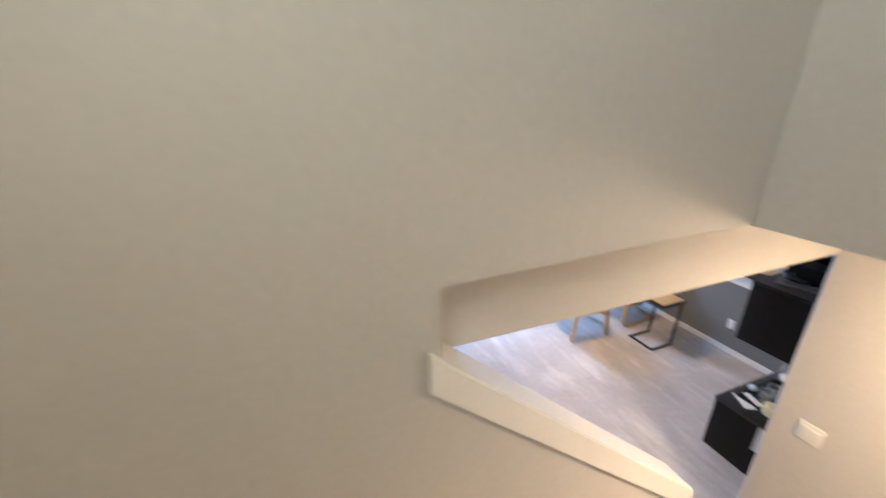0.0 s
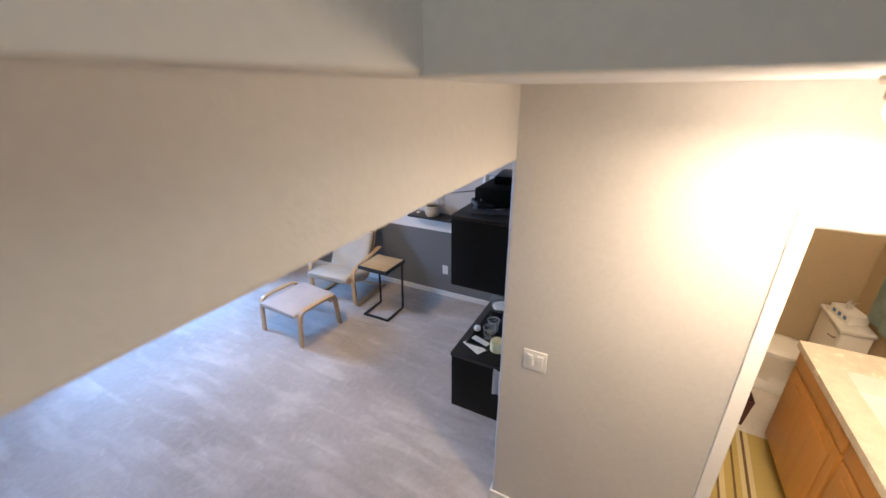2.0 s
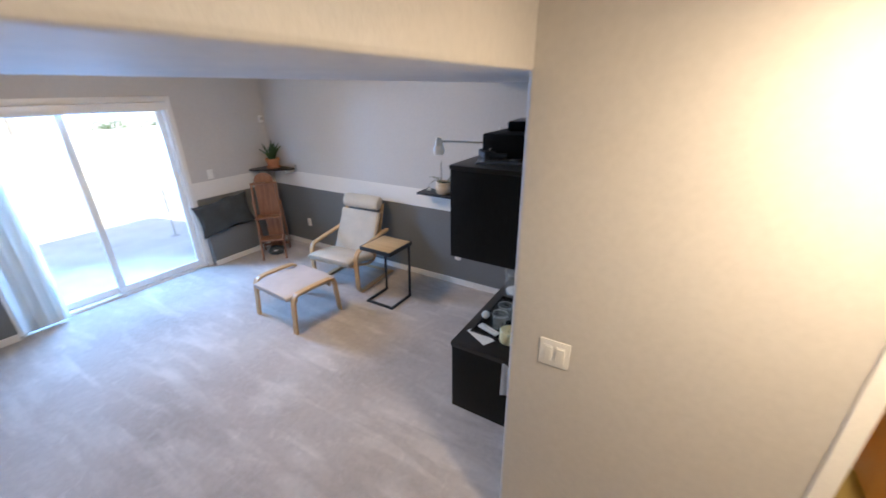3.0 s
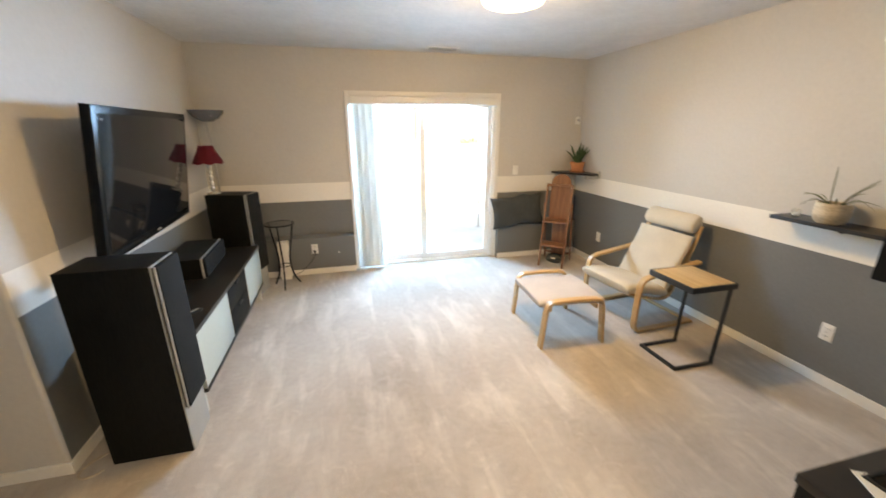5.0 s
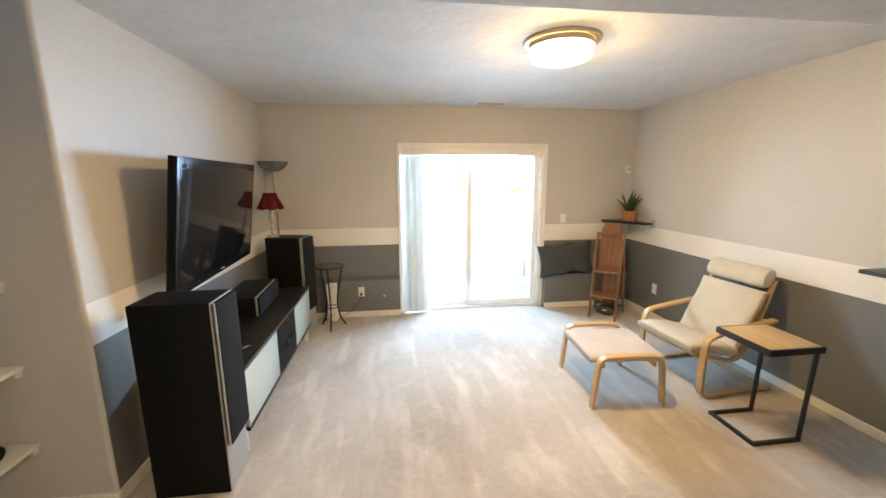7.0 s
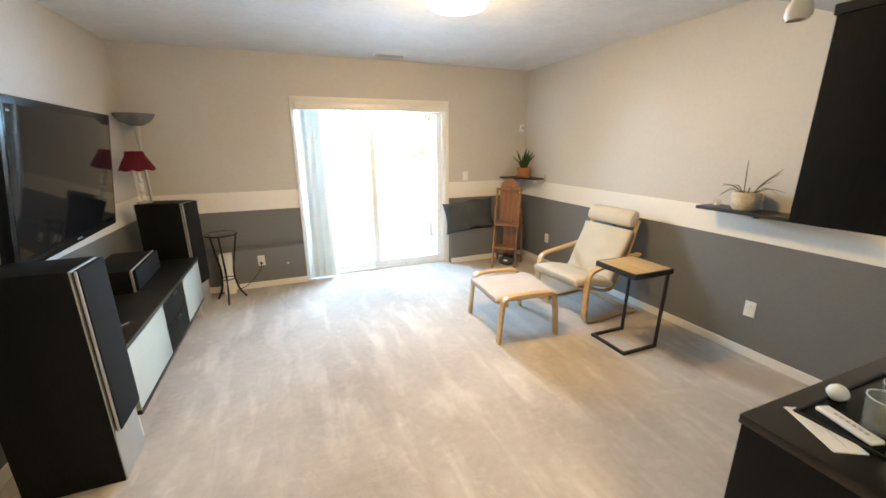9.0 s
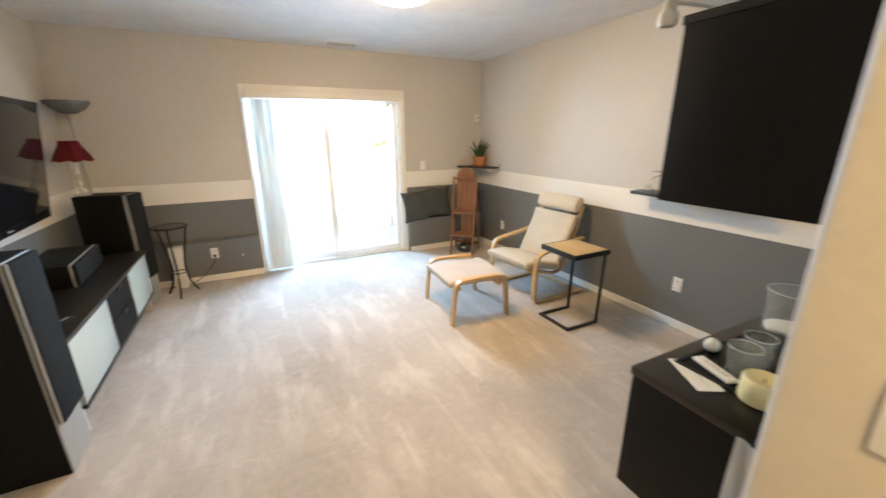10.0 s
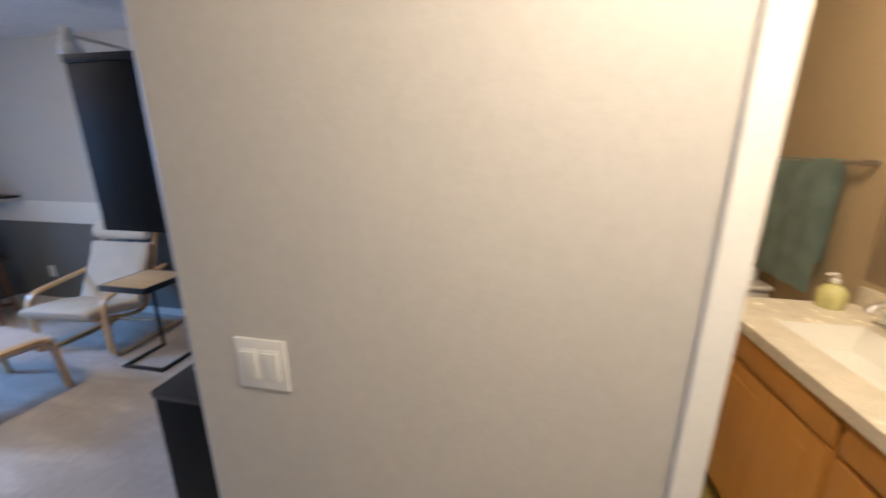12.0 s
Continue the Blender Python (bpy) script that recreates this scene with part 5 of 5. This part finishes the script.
van = thing("vanity_cabinet", "honey oak bathroom vanity cabinet", "vanity", pose(0, 0, 0))
VX0, VX1, VY0, VY1 = 2.62, 3.72, BY0 + 0.002, -1.015
part("body", box(VX0, VY0, 0.10, VX1, VY1, 0.76, bevel=0.003), M_HONEY, van)
part("apron", box(VX0, VY1 - 0.02, 0.76, VX1, VY1, 0.855), M_HONEY, van)
part("end_panel", box(VX1 - 0.02, VY0, 0.76, VX1, VY1 - 0.02, 0.855), M_HONEY, van)
part("toe_kick", box(VX0, VY0, 0.006, VX1 - 0.01, VY1 - 0.07, 0.10), M_BLACKBROWN, van, smooth=False)
for x0, x1 in ((2.635, 2.925), (2.955, 3.705)):
    part("drawer_front", box(x0, VY1, 0.742, x1, VY1 + 0.018, 0.845, bevel=0.004), M_HONEY, van)
    d = part("door", box(x0, VY1, 0.125, x1, VY1 + 0.018, 0.724, bevel=0.004), M_HONEY, van)
    part("raised_panel", box(x0 + 0.06, VY1 + 0.018, 0.19, x1 - 0.06, VY1 + 0.025, 0.665, bevel=0.005), M_HONEY, d)
vt = thing("washbasin_counter", "cream cultured-marble washbasin counter with a white basin", "counter", pose(0, 0, 0))
SX0, SX1, SY0, SY1 = 3.02, 3.49, -1.43, -1.13
TX0, TX1, TY0, TY1, TZ = 2.60, 3.74, BY0 + 0.002, -0.985, 0.90
bm = bmesh.new()
ring_out = [(TX0, TY0), (TX1, TY0), (TX1, TY1), (TX0, TY1)]
ring_in = [(SX0, SY0), (SX1, SY0), (SX1, SY1), (SX0, SY1)]
va, vb, vc, vd = [[bm.verts.new((x, y, z)) for x, y in r] for r, z in ((ring_out, 0.856), (ring_out, TZ), (ring_in, TZ), (ring_in, 0.856))]
for p, q in ((va, vb), (vb, vc), (vc, vd), (vd, va)):
    for i in range(4):
        bm.faces.new((p[i], p[(i + 1) % 4], q[(i + 1) % 4], q[i]))
part("slab", bm, M_BEIGETOP, vt, smooth=False)
part("backsplash", box(TX0, TY0, TZ, TX1, TY0 + 0.022, TZ + 0.085, bevel=0.003), M_BEIGETOP, vt)
bm = bmesh.new()
r0 = [bm.verts.new(p) for p in ((SX0, SY0, TZ - 0.002), (SX1, SY0, TZ - 0.002), (SX1, SY1, TZ - 0.002), (SX0, SY1, TZ - 0.002))]
r1 = [bm.verts.new(p) for p in ((SX0 + 0.03, SY0 + 0.03, TZ - 0.10), (SX1 - 0.03, SY0 + 0.03, TZ - 0.10), (SX1 - 0.03, SY1 - 0.05, TZ - 0.10), (SX0 + 0.03, SY1 - 0.05, TZ - 0.10))]
r2 = [bm.verts.new(p) for p in ((SX0 + 0.08, SY0 + 0.07, TZ - 0.125), (SX1 - 0.08, SY0 + 0.07, TZ - 0.125), (SX1 - 0.08, SY1 - 0.10, TZ - 0.125), (SX0 + 0.08, SY1 - 0.10, TZ - 0.125))]
for p, q in ((r0, r1), (r1, r2)):
    for i in range(4):
        bm.faces.new((p[i], p[(i + 1) % 4], q[(i + 1) % 4], q[i]))
bm.faces.new(r2)
part("basin", bm, M_PORCELAIN, vt, "white rectangular basin", smooth=False)
part("drain", lathe([(0, 0.002), (0.02, 0.002), (0.022, 0), (0, 0)], 20), M_CHROME, vt).matrix_local = pose(3.255, -1.28, TZ - 0.124)
fc = thing("faucet", "chrome two-handle bathroom faucet", "faucet", pose(3.44, -1.50, TZ))
part("base", box(-0.08, -0.022, 0, 0.08, 0.022, 0.014, bevel=0.006), M_CHROME, fc)
part("spout", rod(spline([(0, 0, 0.012), (0, 0, 0.08), (0, 0.03, 0.115), (0, 0.09, 0.10), (0, 0.115, 0.075)], 5), 0.012, 12), M_CHROME, fc)
for s in (-1, 1):
    h_ = part("handle", lathe([(0, 0.012), (0.018, 0.012), (0.014, 0.04), (0.016, 0.05), (0, 0.054)], 16), M_CHROME, fc)
    h_.matrix_local = pose(s * 0.06, 0, 0)
    part("lever", rod([(0, 0, 0.05), (s * 0.03, 0.02, 0.062)], 0.005, 8), M_CHROME, h_)
sb = thing("soap_bottle", "round clear bottle of yellow-green soap", "bottle", pose(3.685, -1.44, TZ) @ Matrix.Scale(1.12, 4))
part("bottle", lathe([(0, 0), (0.043, 0), (0.048, 0.03), (0.046, 0.065), (0.03, 0.085), (0.013, 0.092), (0.013, 0.10), (0, 0.10)], 28), M_SOAP, sb, "yellow-green liquid soap")
part("pump", rod(spline([(0, 0, 0.10), (0, 0, 0.13), (0, 0.004, 0.135), (0, 0.035, 0.13)], 4), 0.005, 8), M_PLASTIC, sb)
part("collar", lathe([(0, 0.099), (0.015, 0.099), (0.015, 0.112), (0, 0.112)], 16), M_PLASTIC, sb)
mir = thing("bathroom_mirror", "large frameless mirror above the vanity", "mirror", pose(0, 0, 0))
part("glass", box(TX0, BY0 + 0.001, 1.01, TX1 + 0.02, BY0 + 0.006, 2.03), M_MIRROR, mir, smooth=False)
for x in (2.9, 3.5):
    part("clip", box(x - 0.012, BY0 + 0.001, 0.998, x + 0.012, BY0 + 0.011, 1.014, bevel=0.002), M_CHROME, mir)

toi = thing("toilet", "white porcelain toilet with its lid down", "toilet", pose(4.49, BY0, 0.006))
part("tank", box(-0.20, 0.012, 0.36, 0.20, 0.20, 0.735, bevel=0.02, seg=3), M_PORCELAIN, toi)
part("tank_lid", box(-0.215, 0.008, 0.736, 0.215, 0.212, 0.77, bevel=0.012, seg=3), M_PORCELAIN, toi)
part("flush_lever", rod([(-0.17, 0.205, 0.675), (-0.17, 0.222, 0.675), (-0.10, 0.225, 0.66)], 0.006, 8), M_CHROME, toi)


def oval(rx, ry, cy, z, n=36):
    return [(rx * math.cos(a), cy + ry * math.sin(a) * (1.0 if math.sin(a) > 0 else 0.72), z) for a in (2 * math.pi * i / n for i in range(n))]


def loft(rings):
    bm = bmesh.new()
    vs = [[bm.verts.new(p) for p in r] for r in rings]
    for a, b in zip(vs, vs[1:]):
        for i in range(len(a)):
            bm.faces.new((a[i], a[(i + 1) % len(a)], b[(i + 1) % len(b)], b[i]))
    bm.faces.new(vs[0][::-1]), bm.faces.new(vs[-1])
    return bm


part("bowl", loft([oval(0.11, 0.22, 0.36, 0.0), oval(0.115, 0.22, 0.36, 0.03), oval(0.095, 0.17, 0.34, 0.08), oval(0.10, 0.18, 0.35, 0.18), oval(0.155, 0.235, 0.40, 0.29), oval(0.18, 0.26, 0.41, 0.37), oval(0.183, 0.265, 0.41, 0.385)]), M_PORCELAIN, toi)
part("seat", loft([oval(0.186, 0.25, 0.41, 0.387), oval(0.19, 0.254, 0.41, 0.395), oval(0.188, 0.252, 0.41, 0.405)]), M_PORCELAIN, toi)
part("lid", loft([oval(0.186, 0.25, 0.41, 0.407), oval(0.188, 0.252, 0.41, 0.418), oval(0.17, 0.25, 0.41, 0.428), oval(0.10, 0.15, 0.40, 0.432)]), M_PORCELAIN, toi)
tis = thing("tissue_box", "white patterned tissue box on the toilet tank", "tissue box", pose(4.49, BY0 + 0.115, 0.776, 0, 0, 12))
part("carton", box(-0.11, -0.06, 0, 0.11, 0.06, 0.075, bevel=0.002), M_PAPER, tis)
for x in (-0.06, 0.0, 0.06):
    part("print", box(x - 0.016, 0.06, 0.02, x + 0.016, 0.0608, 0.05), M_BLUEPRINT, tis, "blue printed patch", False)
bm = bmesh.new()
for k in range(3):
    blade((0.0, 0.0, 0.074), (0.03 * math.cos(2.1 * k), 0.03 * math.sin(2.1 * k), 0.15), (0.02, 0.01, 0), 0.03, bm)
part("tissue", bm, M_PAPER, tis, "white tissue")
bar = thing("towel_bar", "satin nickel towel bar on the tan wall", "towel bar", pose(4.16, BY0, 1.51, 0, 0, -90))
part("rail", rod([(-0.06, -0.31, 0), (-0.06, 0.31, 0)], 0.009, 10), M_NICKEL, bar)
for y in (-0.30, 0.30):
    part("post", rod([(0, y, 0), (-0.066, y, 0)], 0.014, 12), M_NICKEL, bar)
twl = thing("bath_towel", "teal terry bath towel folded over the bar", "towel", pose(4.17, BY0 + 0.06, 1.51, 0, 0, -90))
for s, ln in ((-1, 0.66), (1, 0.5)):
    bm = bmesh.new()
    g = []
    for i in range(15):
        f = i / 14
        g.append([])
        for k in range(21):
            u = k / 20
            fold = 0.012 * math.sin(17 * u + 3 * f) * (0.25 + f)
            x = s * (0.013 + 0.004 * math.sin(6 * u)) + fold * (0.5 if s < 0 else 0.25)
            g[-1].append(bm.verts.new((x if f > 0.03 else s * 0.006, -0.215 + 0.43 * u, 0.013 - ln * f)))
    for i in range(14):
        for k in range(20):
            bm.faces.new((g[i][k], g[i][k + 1], g[i + 1][k + 1], g[i + 1][k]))
    bmesh.ops.solidify(bm, geom=bm.faces[:], thickness=0.006)
    part("front_fold" if s < 0 else "back_fold", bm, M_TEAL, twl)
bmx = thing("bath_mat", "gold, cream and brown striped bath mat", "bath mat", pose(3.36, -0.87, 0.006, 0, 0, -4))
part("weave", box(-0.42, -0.23, 0, 0.42, 0.23, 0.014, bevel=0.005), M_MAT, bmx)
bn_ = thing("wastebasket", "dark red wastebasket beside the toilet", "wastebasket", pose(3.95, -0.84, 0.006))
bm = bmesh.new()
o0 = [bm.verts.new((x, y, 0)) for x, y in ((-0.09, -0.07), (0.09, -0.07), (0.09, 0.07), (-0.09, 0.07))]
o1 = [bm.verts.new((x, y, 0.25)) for x, y in ((-0.115, -0.09), (0.115, -0.09), (0.115, 0.09), (-0.115, 0.09))]
i1 = [bm.verts.new((x, y, 0.25)) for x, y in ((-0.11, -0.085), (0.11, -0.085), (0.11, 0.085), (-0.11, 0.085))]
i0 = [bm.verts.new((x, y, 0.006)) for x, y in ((-0.085, -0.065), (0.085, -0.065), (0.085, 0.065), (-0.085, 0.065))]
bm.faces.new(o0[::-1]), bm.faces.new(i0)
for p, q in ((o0, o1), (o1, i1), (i1, i0)):
    for i in range(4):
        bm.faces.new((p[i], p[(i + 1) % 4], q[(i + 1) % 4], q[i]))
part("bucket", bm, M_BIN, bn_)
part("rim", rod([(-0.113, -0.088, 0.25), (0.113, -0.088, 0.25), (0.113, 0.088, 0.25), (-0.113, 0.088, 0.25)], 0.005, 6, closed=True), M_BIN, bn_)
